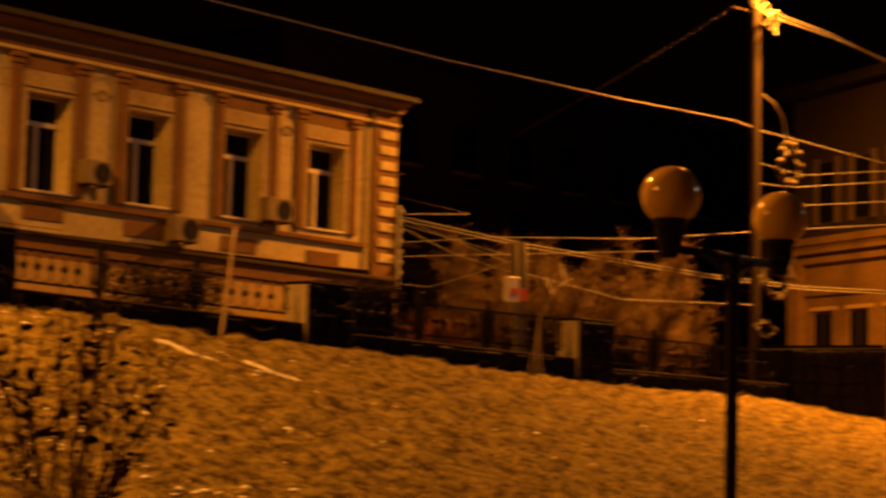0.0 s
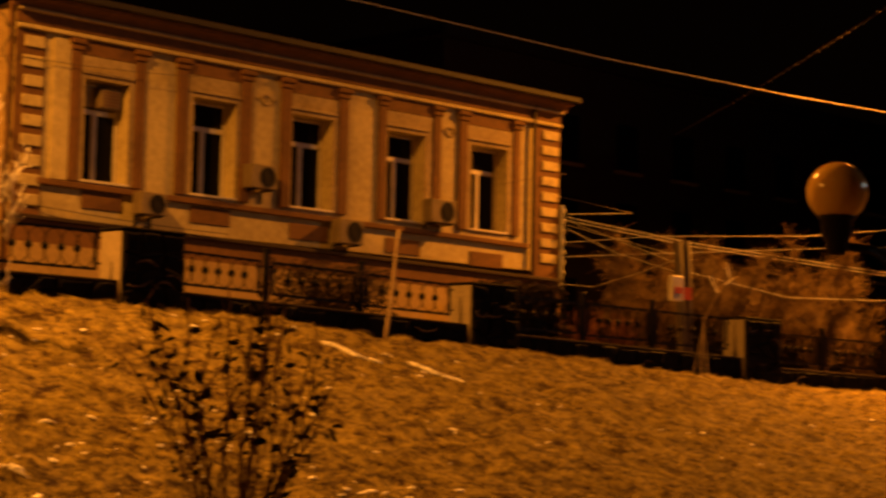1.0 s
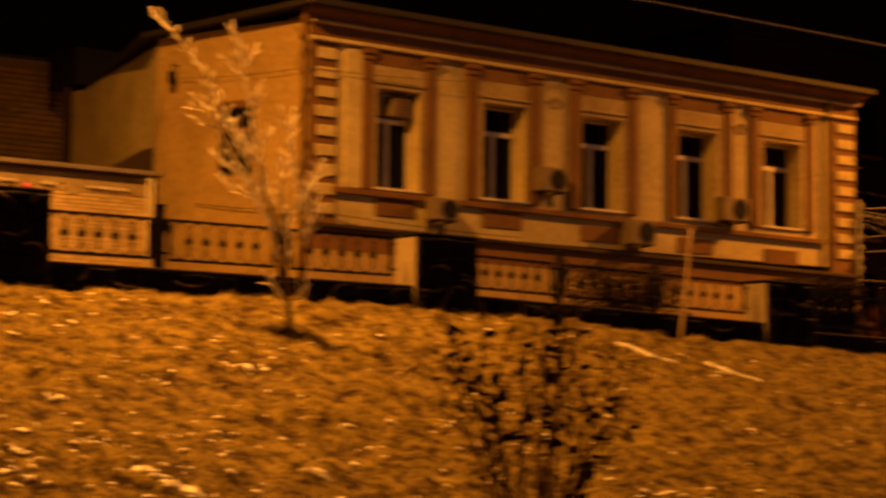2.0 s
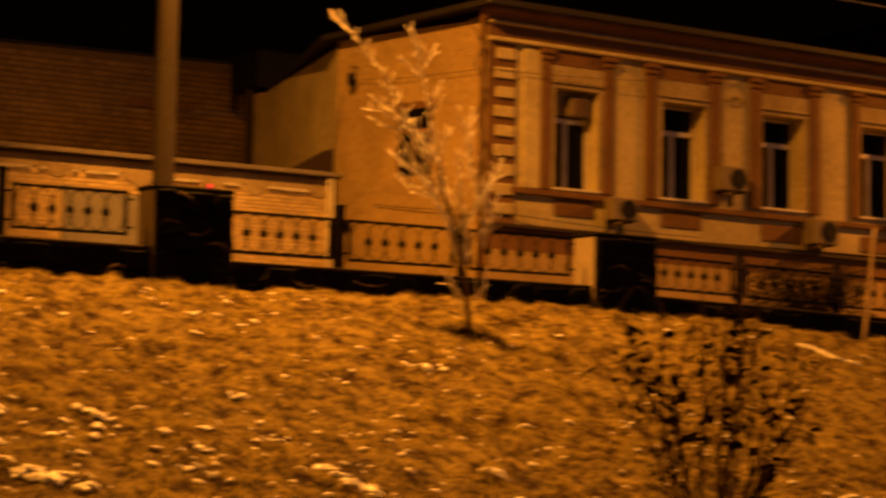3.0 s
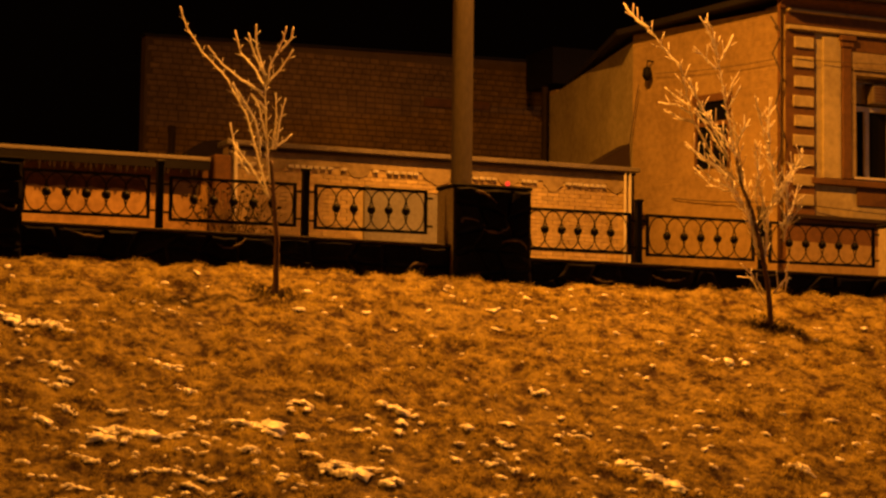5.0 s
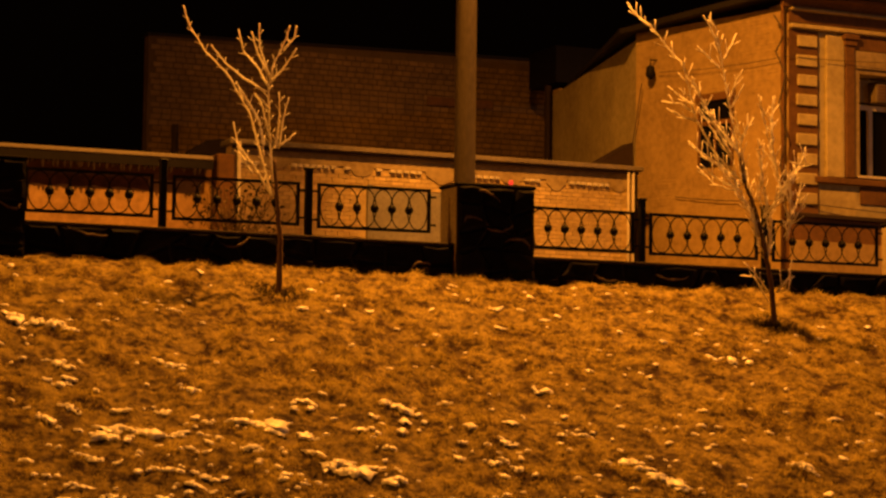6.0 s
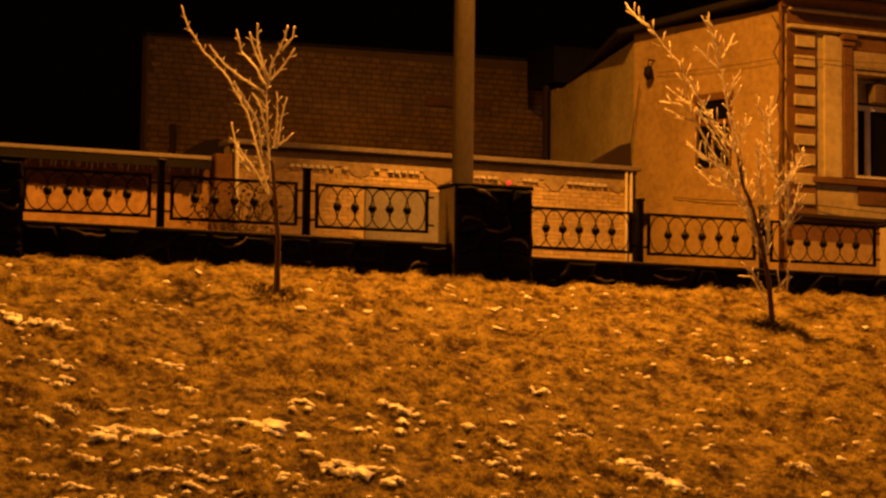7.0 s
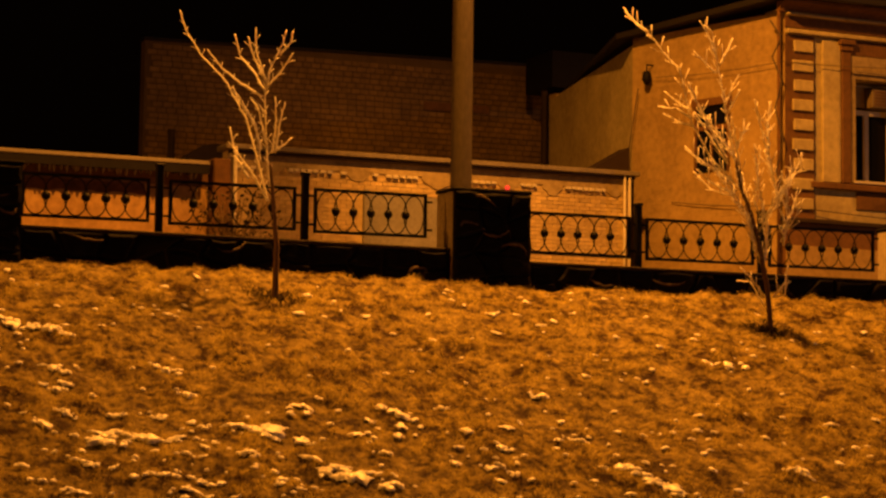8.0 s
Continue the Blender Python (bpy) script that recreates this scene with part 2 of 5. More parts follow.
# x from, x to, plinth top at both ends, panel top at both ends, posts
SECTIONS = (
    (-2.2, 4.24, 4.10, 4.10, 4.88, 4.88, (0.0, 2.1)),
    (5.54, 11.94, 4.08, 4.05, 4.83, 4.86, (7.53, 9.71)),
    (13.22, 20.02, 3.91, 3.88, 4.70, 4.70, (15.25, 17.52)),
    (21.35, 28.6, 3.77, 3.58, 4.51, 4.36, (23.47, 25.85)),
    (29.97, 37.92, 3.45, 3.28, 4.26, 4.19, (32.4, 34.8)),
    (39.38, 47.9, 3.10, 3.00, 3.94, 3.89, (41.6, 44.5)),
)


def clad(parent, x0, x1, z0, z1, z1b, y, size, seed):
    """Irregular flat stones set on the front of a wall, with joints between them."""
    rng = random.Random(seed)
    nx, nz = max(1, round((x1 - x0) / size)), max(1, round((z1 - z0) / (size * 0.62)))
    node = {}
    for i in range(nx + 1):
        for k in range(nz + 1):
            u = i / nx
            jx = 0 if i in (0, nx) else rng.uniform(-0.3, 0.3) * size
            jz = 0 if k in (0, nz) else rng.uniform(-0.22, 0.22) * size
            top = z1 + (z1b - z1) * u
            node[i, k] = (x0 + (x1 - x0) * u + jx + (0 if k in (0, nz) else (k % 2 - 0.5) * size * 0.3 * (0 < i < nx)), z0 + (top - z0) * k / nz + jz)
    for i in range(nx):
        for k in range(nz):
            ring = [node[i, k], node[i + 1, k], node[i + 1, k + 1], node[i, k + 1]]
            cx, cz = sum(p[0] for p in ring) / 4, sum(p[1] for p in ring) / 4
            bm = bmesh.new()
            out, proud = [], rng.uniform(0.03, 0.075)
            loop = []
            for a, b in zip(ring, ring[1:] + ring[:1]):
                loop += [a, ((a[0] + b[0]) / 2 + rng.uniform(-0.03, 0.03), (a[1] + b[1]) / 2 + rng.uniform(-0.03, 0.03))]
            for shrink, depth in ((0.94, 0.0), (0.92, -proud * 0.6), (0.72, -proud)):
                out.append([bm.verts.new((cx + (p[0] - cx) * shrink, y + depth + (rng.uniform(-0.008, 0.008) if depth else 0.004), cz + (p[1] - cz) * shrink)) for p in loop])
            for a, b in zip(out, out[1:]):
                for q in range(8):
                    bm.faces.new((a[q], a[(q + 1) % 8], b[(q + 1) % 8], b[q]))
            bm.faces.new(out[-1])
            part("stone", bm, M_STONE, parent)


def beads(parent, x0, x1, z0, z1, y, n, seed):
    """Curved beads of pale mortar left standing proud round some of the stones."""
    rng = random.Random(seed + 900)
    for k in range(n):
        cx = x0 + (x1 - x0) * (k + rng.uniform(0.15, 0.85)) / n
        cz, w = rng.uniform(z0, z1), rng.uniform(0.16, 0.34)
        bow, tilt = rng.choice((-1, -1, 1)) * rng.uniform(0.04, 0.11), rng.uniform(-0.07, 0.07)
        pts, m = [], 9
        for i in range(m):
            u = i / (m - 1) * 2 - 1
            px = min(max(cx + u * w, x0), x1)
            pts.append((px, y + rng.uniform(-0.006, 0.006), min(z1 + 0.04, cz + bow * (1 - u * u) + tilt * u + rng.uniform(-0.012, 0.012))))
        if pts[-1][0] - pts[0][0] < 0.15:
            continue
        bm = bmesh.new()
        tube(bm, sorted(set(pts)), [0.006 + 0.017 * math.sin(math.pi * (i + 0.4) / (m - 0.2)) * rng.uniform(0.6, 1.3) for i in range(m)][:len(set(pts))], 6)
        part("mortar_bead", bm, M_BEAD, parent, smooth=True)


def pillar(x0, x1, top, seed):
    low = crest((x0 + x1) / 2) - 0.5
    ob = thing("fence_pillar", (x0 + x1) / 2, FENCE_Y, low, "squat fence pillar faced with black rubble stone", "pillar", "fence pillars")
    part("body", soft(boxes((x0, x1, 26.72, 27.32, low, top - 0.06)), 0.02), M_RENDER, ob, "light rendered sides")
    part("cap", soft(boxes((x0 - 0.02, x1 + 0.02, 26.66, 27.35, top - 0.058, top)), 0.02), M_STONE, ob)
    part("mortar_bed", boxes((x0 + 0.004, x1 - 0.004, 26.69, 26.718, low + 0.1, top - 0.07)), M_MORTAR, ob)
    clad(ob, x0, x1, low + 0.2, top - 0.06, top - 0.06, 26.69, 0.5, seed)
    beads(ob, x0 + 0.1, x1 - 0.1, low + 0.7, top - 0.15, 26.64, 4, seed)


def plinth(x0, x1, za, zb, seed):
    low = min(crest(x0), crest(x1)) - 0.6
    ob = thing("fence_plinth", (x0 + x1) / 2, FENCE_Y, low, "low plinth wall of black rubble stone below the fence", "wall", "fence plinths")
    part("core", boxes((x0 + 0.01, x1 - 0.01, 26.80, 27.30, low, za - 0.05, low, zb - 0.05)), M_MORTAR, ob)
    part("coping", soft(boxes((x0 + 0.01, x1 - 0.01, 26.76, 27.34, za - 0.048, za, zb - 0.048, zb)), 0.012), M_COPING, ob, "worn dark coping")
    clad(ob, x0 + 0.02, x1 - 0.02, low + 0.1, za - 0.05, zb - 0.05, 26.80, 0.55, seed)
    beads(ob, x0 + 0.2, x1 - 0.2, min(za, zb) - 0.42, min(za, zb) - 0.08, 26.75, max(3, int((x1 - x0) * 0.6)), seed)


def iron_post(x, z0, z1, fence):
    shaft = part("post", soft(boxes((x - 0.05, x + 0.05, FENCE_Y - 0.05, FENCE_Y + 0.05, z0, z1 - 0.02)), 0.008), M_IRON, fence)
    part("cap", soft(boxes((x - 0.065, x + 0.065, FENCE_Y - 0.065, FENCE_Y + 0.065, z1 - 0.019, z1 + 0.02)), 0.01), M_IRON, shaft)


def bar_frame(x0, x1, y0, y1, za, zb, tall, b):
    """A closed frame of square bars in one connected mesh; its two ends may differ in height."""
    bm = bmesh.new()
    rings = []
    for y in (y0, y1):
        for d in (0, b):
            rings.append([bm.verts.new(p) for p in ((x0 + d, y, za - d), (x1 - d, y, zb - d), (x1 - d, y, zb - tall + d), (x0 + d, y, za - tall + d))])
    fo, fi, bo, bi = rings
    for k in range(4):
        n = (k + 1) % 4
        for p, q in ((fo, fi), (fi, bi), (bi, bo), (bo, fo)):
            bm.faces.new((p[k], p[n], q[n], q[k]))
    return bm


def iron_panel(x0, x1, za, zb, tall, fence):
    """A frame of square bars filled with six crossing ovals and five balls."""
    y0, y1, b = FENCE_Y - 0.02, FENCE_Y + 0.02, 0.042
    ob = part("panel", bar_frame(x0, x1, y0, y1, za, zb, tall, b), M_IRON, fence)
    for x, z in ((x0, za), (x1, zb)):
        for dz in (0.12, tall - 0.12):
            part("bracket", boxes((x - 0.09, x, y0 + 0.006, y1 - 0.006, z - dz - 0.015, z - dz + 0.015) if x == x0 else (x, x + 0.09, y0 + 0.006, y1 - 0.006, z - dz - 0.015, z - dz + 0.015)), M_IRON, ob)
    step = (x1 - x0 - 2 * b) / 6.16
    height = tall / 2 - b
    for i in range(6):
        cx = x0 + b + step * (0.58 + i)
        cz = za + (zb - za) * (cx - x0) / (x1 - x0) - tall / 2
        bm = bmesh.new()
        tube(bm, [(cx + math.cos(a * math.tau / 22) * step * 0.58, FENCE_Y + (0.008 if i % 2 else -0.008), cz + math.sin(a * math.tau / 22) * height) for a in range(22)], 0.0105, 4, close=True)
        part("oval", bm, M_IRON, ob)
        if i < 5:
            bm = bmesh.new()
            bmesh.ops.create_uvsphere(bm, u_segments=8, v_segments=6, radius=0.068, matrix=Matrix.Translation((cx + step / 2, FENCE_Y, cz - 0.0)))
            part("ball", bm, M_IRON, ob, smooth=True)


def build_fence():
    for i, (a, b, top) in enumerate(PILLARS):
        pillar(a, b, top, 40 + i)
    for i, (a, b, pa, pb, ta, tb, posts) in enumerate(SECTIONS):
        plinth(a, b, pa, pb, 70 + i)
        at = lambda x, p, q: p + (q - p) * (x - a) / (b - a)
        fence = thing("iron_fence", (a + b) / 2, FENCE_Y, min(pa, pb), "black wrought-iron railing of crossing ovals and balls", "fence", "railing lengths")
        stops = [a + 0.02, *posts, b - 0.12]
        for p in posts:
            iron_post(p, at(p, pa, pb), at(p, ta, tb) + 0.2, fence)
        for k, (p, q) in enumerate(zip(stops, stops[1:])):
            l, r = p + (0.02 if k == 0 else 0.14), q - (0.14 if k < len(stops) - 2 else 0.18)
            iron_panel(l, r, at(l, ta, tb), at(r, ta, tb), at((l + r) / 2, ta - pa, tb - pb) - 0.14, fence)


build_fence()

M_SURROUND = material("greyed_cream_stucco", (0.3358, 0.2774, 0.1606), 0.9, second=(0.219, 0.1679, 0.0876), scale=1.2, fine=9, bump=0.3, depth=0.012)
# rust tone, made darker to hold the shed eave's shadow
M_RUST_SHADE = material("rust_and_shade_wall", (0.13, 0.052, 0.018), 0.9, second=(0.05, 0.022, 0.009), scale=1.6, fine=9)
M_YARD_BRICK = island_tint(material("yellow_brick", (0.54, 0.43, 0.22), 0.9, second=(0.40, 0.30, 0.14), scale=1.2, fine=12), 0.8, 1.12)
M_SHED = material("worn_ochre_paint", (0.33, 0.215, 0.085), 0.9, second=(0.20, 0.12, 0.045), scale=0.9, fine=7, bump=0.4, depth=0.015)
M_YARD = material("yard_wall_stucco", (0.4818, 0.4015, 0.2482), 0.9, second=(0.365, 0.2847, 0.1606), scale=0.9, fine=9, bump=0.4, depth=0.015)

# ---- the one-storey house with the rich front ----
FRONT = 35.0
# the clear opening of each window, and the top of the panel below it
BAYS = ((25.08, 26.28, 6.44), (28.08, 29.36, 6.39), (31.09, 32.42, 6.27), (34.27, 35.62, 6.19), (37.34, 38.74, 6.09))
# the brown strips to both sides of each window
STRIPS = ((24.70, 24.94, 26.42, 26.67), (27.60, 27.88, 29.48, 29.79), (30.73, 31.02, 32.60, 32.89), (33.95, 34.20, 35.90, 36.17), (36.86, 37.15, 38.95, 39.22))
SILL, HEAD = 6.68, 8.88
SIDE_B, SIDE_C = Vector((21.98, 39.2, 0)), Vector((23.95, 47.3, 0))


def prism(bm, foot, z0, z1):
    """An upright wall block over a four-sided footprint."""
    low = [bm.verts.new((p[0], p[1], z0)) for p in foot]
    high = [bm.verts.new((p[0], p[1], z1)) for p in foot]
    n = len(foot)
    bm.faces.new(low[::-1]), bm.faces.new(high)
    for i in range(n):
        bm.faces.new((low[i], low[(i + 1) % n], high[(i + 1) % n], high[i]))
    return bm


def window_unit(parent, x0, x1, z0, z1, y):
    w = part("window", boxes((x0, x1, y + 0.035, y + 0.05, z0, z1)), M_GLASS, parent, "dark panes in white frames")
    f = 0.06
    bar = z0 + (z1 - z0) * 0.715
    mid = (x0 + x1) / 2 - 0.04
    part("frame", boxes((x0, x0 + f, y, y + 0.034, z0, z1), (x1 - f, x1, y, y + 0.034, z0, z1), (x0 + f, x1 - f, y, y + 0.034, z0, z0 + f), (x0 + f, x1 - f, y, y + 0.034, z1 - f, z1)), M_WHITE, w)
    part("transom", boxes((x0 + f, x1 - f, y - 0.01, y + 0.034, bar - 0.055, bar + 0.055)), M_WHITE, w)
    part("mullion", boxes((mid - 0.05, mid + 0.05, y - 0.012, y + 0.034, z0 + f, bar - 0.056)), M_WHITE, w)
    for a, b in ((x0 + f, mid - 0.05), (mid + 0.05, x1 - f)):
        part("sash", boxes((a, a + 0.02, y + 0.008, y + 0.034, z0 + f, bar - 0.056), (b - 0.02, b, y + 0.008, y + 0.034, z0 + f, bar - 0.056)), M_WHITE, w)
    return w


def build_house():
    ob = thing("house", 32, 38, 3.4, "one-storey ochre and cream stucco house with moulded windows", "house")
    xs = [23.3] + [v for b in BAYS for v in b[:2]] + [40.85]
    holes = {(i, 1) for i in range(1, len(xs) - 1, 2)}
    part("front_wall", pierced(xs, [5.75, SILL - 0.06, HEAD, 10.3], holes, FRONT, 0.75), M_CREAM, ob, "cream stucco")
    part("socle", boxes((23.26, 40.89, FRONT - 0.10, FRONT + 0.75, 3.0, 5.70, 3.0, 5.48)), M_BROWN, ob, "brown rendered base")
    part("base_render", boxes((23.26, 40.89, FRONT - 0.13, FRONT - 0.103, 3.0, 5.22, 3.0, 5.0)), M_OCHRE, ob, "patched ochre render")
    part("socle_moulding", soft(boxes((23.2, 40.95, FRONT - 0.2, FRONT + 0.02, 5.70, 5.80, 5.48, 5.58)), 0.02), M_DARKWOOD, ob)
    part("sill_course", soft(boxes((23.9, 39.6, FRONT - 0.11, FRONT - 0.004, 6.47, 6.60, 6.32, 6.45)), 0.015), M_BROWN, ob)
    # side walls
    bm = prism(bmesh.new(), [(23.3, 35.0), (23.9, 35.75), (22.7, 39.4), SIDE_B[:2]], 3.0, 10.2)
    part("side_wall", bm, M_OCHRE, ob, "plain ochre side wall")
    bm = prism(bmesh.new(), [SIDE_B[:2], (22.7, 39.4), (24.8, 47.3), SIDE_C[:2]], 3.0, 10.05)
    part("side_wall", bm, M_CREAM, ob)
    part("rear_wall", boxes((23.95, 40.85, 46.9, 47.3, 3.0, 10.2)), M_OCHRE, ob)
    part("east_wall", boxes((40.25, 40.85, 35.75, 46.9, 3.0, 10.2)), M_OCHRE, ob)
    # window in the side wall
    d = (SIDE_B - Vector((23.3, 35.0, 0))).normalized()
    nrm = Vector((-d.y, d.x, 0))

    def side_piece(name, s0, s1, out, z0, z1, mat, parent, inn=-0.02):
        o = Vector((23.3, 35.0, 0))
        return part(name, prism(bmesh.new(), [o + d * s0 + nrm * inn, o + d * s1 + nrm * inn, o + d * s1 + nrm * out, o + d * s0 + nrm * out], z0, z1), mat, parent)
    w = side_piece("window", 1.5, 2.5, 0.012, 6.93, 8.40, M_GLASS, ob)
    side_piece("frame", 1.5, 1.56, 0.05, 6.93, 8.40, M_BROWN, w, 0.013)
    side_piece("frame", 2.44, 2.5, 0.05, 6.93, 8.40, M_BROWN, w, 0.013)
    side_piece("transom", 1.56, 2.44, 0.04, 7.86, 7.96, M_BROWN, w, 0.013)
    side_piece("lintel", 1.44, 2.56, 0.06, 8.402, 8.56, M_BROWN, w, 0.013)
    side_piece("mullion", 1.98, 2.04, 0.04, 6.95, 7.86, M_BROWN, w, 0.013)
    # painted brickwork of the side wall
    rng = random.Random(41)
    verts, faces = [], []
    for k in range(75):
        z = 4.3 + k * 0.078
        s = 0.08 - (0.13 if k % 2 else 0.0)
        while s < 4.33:
            a, b, out = max(0.08, s), min(4.36, s + 0.25), 0.006 + rng.uniform(-0.002, 0.004)
            s += 0.26
            if b - a < 0.04 or (6.84 < z < 8.57 and b > 1.44 and a < 2.56):
                continue
            o, i = Vector((23.3, 35.0, z)), len(verts)
            up = Vector((0, 0, 0.069))
            for inn in (0.001, out):
                verts += [o + d * a + nrm * inn, o + d * b + nrm * inn, o + d * b + nrm * inn + up, o + d * a + nrm * inn + up]
            faces += [(i + 4, i + 5, i + 6, i + 7), (i, i + 1, i + 5, i + 4), (i + 1, i + 2, i + 6, i + 5), (i + 2, i + 3, i + 7, i + 6), (i + 3, i, i + 4, i + 7)]
    me = bpy.data.meshes.new("painted_brickwork")
    me.from_pydata(verts, [], faces)
    bm = bmesh.new()
    bm.from_mesh(me)
    bmesh.ops.recalc_face_normals(bm, faces=bm.faces)
    tagged(part("painted_brickwork", bm, M_OCHRE, ob), kind="stuff")
    part("eave_end", boxes((24.05, 25.9, 47.32, 48.95, 10.45, 11.45)), M_IRON, ob)
    bm = tube(bmesh.new(), [(23.78, 47.25, 3.2), (23.78, 47.25, 10.3)], [0.09, 0.09], 8)
    part("downpipe", bm, M_DARKWOOD, ob)
    # windows, surrounds and pilasters of the front
    for (a, b, pt), (l0, l1, r0, r1) in zip(BAYS, STRIPS):
        window_unit(ob, a + 0.01, b - 0.01, SILL - 0.02, HEAD - 0.02, FRONT + 0.36)
        part("window_sill", soft(boxes((a - 0.05, b + 0.05, FRONT - 0.07, FRONT + 0.36, SILL - 0.058, SILL)), 0.01), M_WHITE, ob)
        part("surround", pierced([l1 + 0.003, a - 0.004, b + 0.004, r0 - 0.003], [6.64, HEAD + 0.004, 9.38], {(1, 0)}, FRONT - 0.045, 0.042), M_SURROUND, ob, "greyed cream window surround")
        part("hood_mould", soft(boxes((a - 0.1, b + 0.1, FRONT - 0.09, FRONT - 0.047, HEAD + 0.1, HEAD + 0.17)), 0.015), M_SURROUND, ob)
        part("lintel_panel", soft(boxes((l1 + 0.003, r0 - 0.003, FRONT - 0.05, FRONT - 0.003, 9.385, 9.71)), 0.012), M_BROWN, ob)
        for p0, p1 in ((l0, l1), (r0, r1)):
            p = part("pilaster", soft(boxes((p0, p1, FRONT - 0.09, FRONT - 0.003, 6.605, 9.45)), 0.02), M_BROWN, ob, "brown painted strip")
            part("capital", soft(boxes((p0 - 0.08, p1 + 0.08, FRONT - 0.17, FRONT - 0.003, 9.58, 9.70)), 0.02), M_BROWN, p)
            part("necking", soft(boxes((p0 - 0.04, p1 + 0.04, FRONT - 0.125, FRONT - 0.003, 9.452, 9.578)), 0.02), M_BROWN, p)
        part("apron_panel", soft(boxes((a + 0.02, b - 0.1, FRONT - 0.03, FRONT - 0.003, pt - 0.38, pt)), 0.01), M_BROWN, ob)
    for a, b in ((30.05, 30.5), (36.3, 36.75)):
        part("rosette", bmesh_ring((a + b) / 2, FRONT - 0.01, 9.1), M_SURROUND, ob, "weathered moulded rosette")
    part("end_pilaster", soft(boxes((24.22, 24.69, FRONT - 0.06, FRONT - 0.003, 6.605, 9.66)), 0.015), M_CREAM, ob)
    # quoins at both ends
    part("quoin_strip", boxes((23.3, 24.02, FRONT - 0.04, FRONT - 0.003, 5.8, 9.7)), M_BROWN, ob)
    part("quoin_strip", boxes((39.86, 40.85, FRONT - 0.04, FRONT - 0.003, 5.6, 9.7)), M_BROWN, ob)
    for k in range(9):
        z = 5.98 + k * 0.42
        wide = 0.03 if k % 2 else 0.0
        part("quoin", soft(boxes((23.48 - wide, 23.98, FRONT - 0.09, FRONT - 0.042, z, z + 0.25)), 0.02), M_CREAM, ob)
        part("quoin", soft(boxes((40.12 - wide, 40.80, FRONT - 0.09, FRONT - 0.042, z, z + 0.25)), 0.02), M_CREAM, ob)
    # frieze, cornice and eaves
    part("frieze", boxes((23.3, 40.85, FRONT - 0.06, FRONT - 0.003, 9.86, 10.1)), M_BROWN, ob)
    part("bead", soft(boxes((23.3, 40.85, FRONT - 0.14, FRONT - 0.003, 9.72, 9.82)), 0.02), M_CREAM, ob)
    part("bed_moulding", soft(boxes((23.28, 40.9, FRONT - 0.17, FRONT - 0.003, 10.1, 10.17)), 0.02), M_CREAM, ob)
    cove = [(-0.003, 10.172), (-0.12, 10.172), (-0.13, 10.23), (-0.20, 10.30), (-0.34, 10.345), (-0.36, 10.41), (-0.003, 10.41)]
    bm = bmesh.new()
    ends = [[bm.verts.new((x, FRONT + p, z)) for p, z in cove] for x in (23.1, 41.05)]
    bm.faces.new(ends[0]), bm.faces.new(ends[1][::-1])
    for k in range(len(cove)):
        n = (k + 1) % len(cove)
        bm.faces.new((ends[0][k], ends[1][k], ends[1][n], ends[0][n]))
    part("cornice", bm, M_BROWN, ob, "brown coved cornice")
    bm = tube(bmesh.new(), [(22.95 + 0.7 * k, FRONT - 0.5, 10.46 + 0.008 * math.sin(k * 2.1)) for k in range(27)], 0.052, 8)
    part("gutter", bm, M_EAVE, ob, "dull dark zinc gutter", smooth=True)
    bm = bmesh.new()
    e = [(23.0, 34.42, 10.54), (41.1, 34.42, 10.54), (41.1, 47.7, 10.5), (24.3, 47.6, 10.2), (21.6, 39.3, 10.3)]
    v = [bm.verts.new(p) for p in e]
    u = [bm.verts.new((p[0], p[1], p[2] - 0.12)) for p in e]
    r1, r2 = bm.verts.new((28, 41, 10.85)), bm.verts.new((37, 41, 10.85))
    for f in ((v[0], v[1], r2, r1), (v[1], v[2], r2), (v[2], v[3], r1, r2), (v[3], v[4], r1), (v[4], v[0], r1)):
        bm.faces.new(f)
    for i in range(5):
        bm.faces.new((u[i], u[(i + 1) % 5], v[(i + 1) % 5], v[i]))
    bm.faces.new(u[::-1])
    part("roof", bm, M_ROOF, ob, "low dark sheet-metal roof")
    # drainpipes
    bm = bmesh.new()
    tube(bm, [(39.72, FRONT - 0.12, 10.2), (39.72, FRONT - 0.12, 4.0)], 0.055, 8)
    part("drainpipe", bm, M_DARKWOOD, ob, smooth=True)
    bm = bmesh.new()
    tube(bm, [(23.12, 34.95, 10.2), (23.12, 34.97, 4.0)], 0.035, 8)
    part("drainpipe", bm, M_BROWN, ob, smooth=True)
    # a pale board closes the upper light of the first window beside the air conditioner
    part("board", boxes((25.18, 25.58, FRONT + 0.33, FRONT + 0.355, 8.34, 8.80)), M_SURROUND, ob, "pale board in the upper light")
    return ob


def bmesh_ring(x, y, z):
    bm = bmesh.new()
    tube(bm, [(x + 0.15 * math.cos(a * math.tau / 14), y, z + 0.12 * math.sin(a * math.tau / 14)) for a in range(14)], 0.035, 5, close=True)
    tube(bm, [(x - 0.28, y, z), (x - 0.17, y, z + 0.04)], 0.03, 5)
    tube(bm, [(x + 0.17, y, z + 0.04), (x + 0.28, y, z)], 0.03, 5)
    return bm


house = build_house()


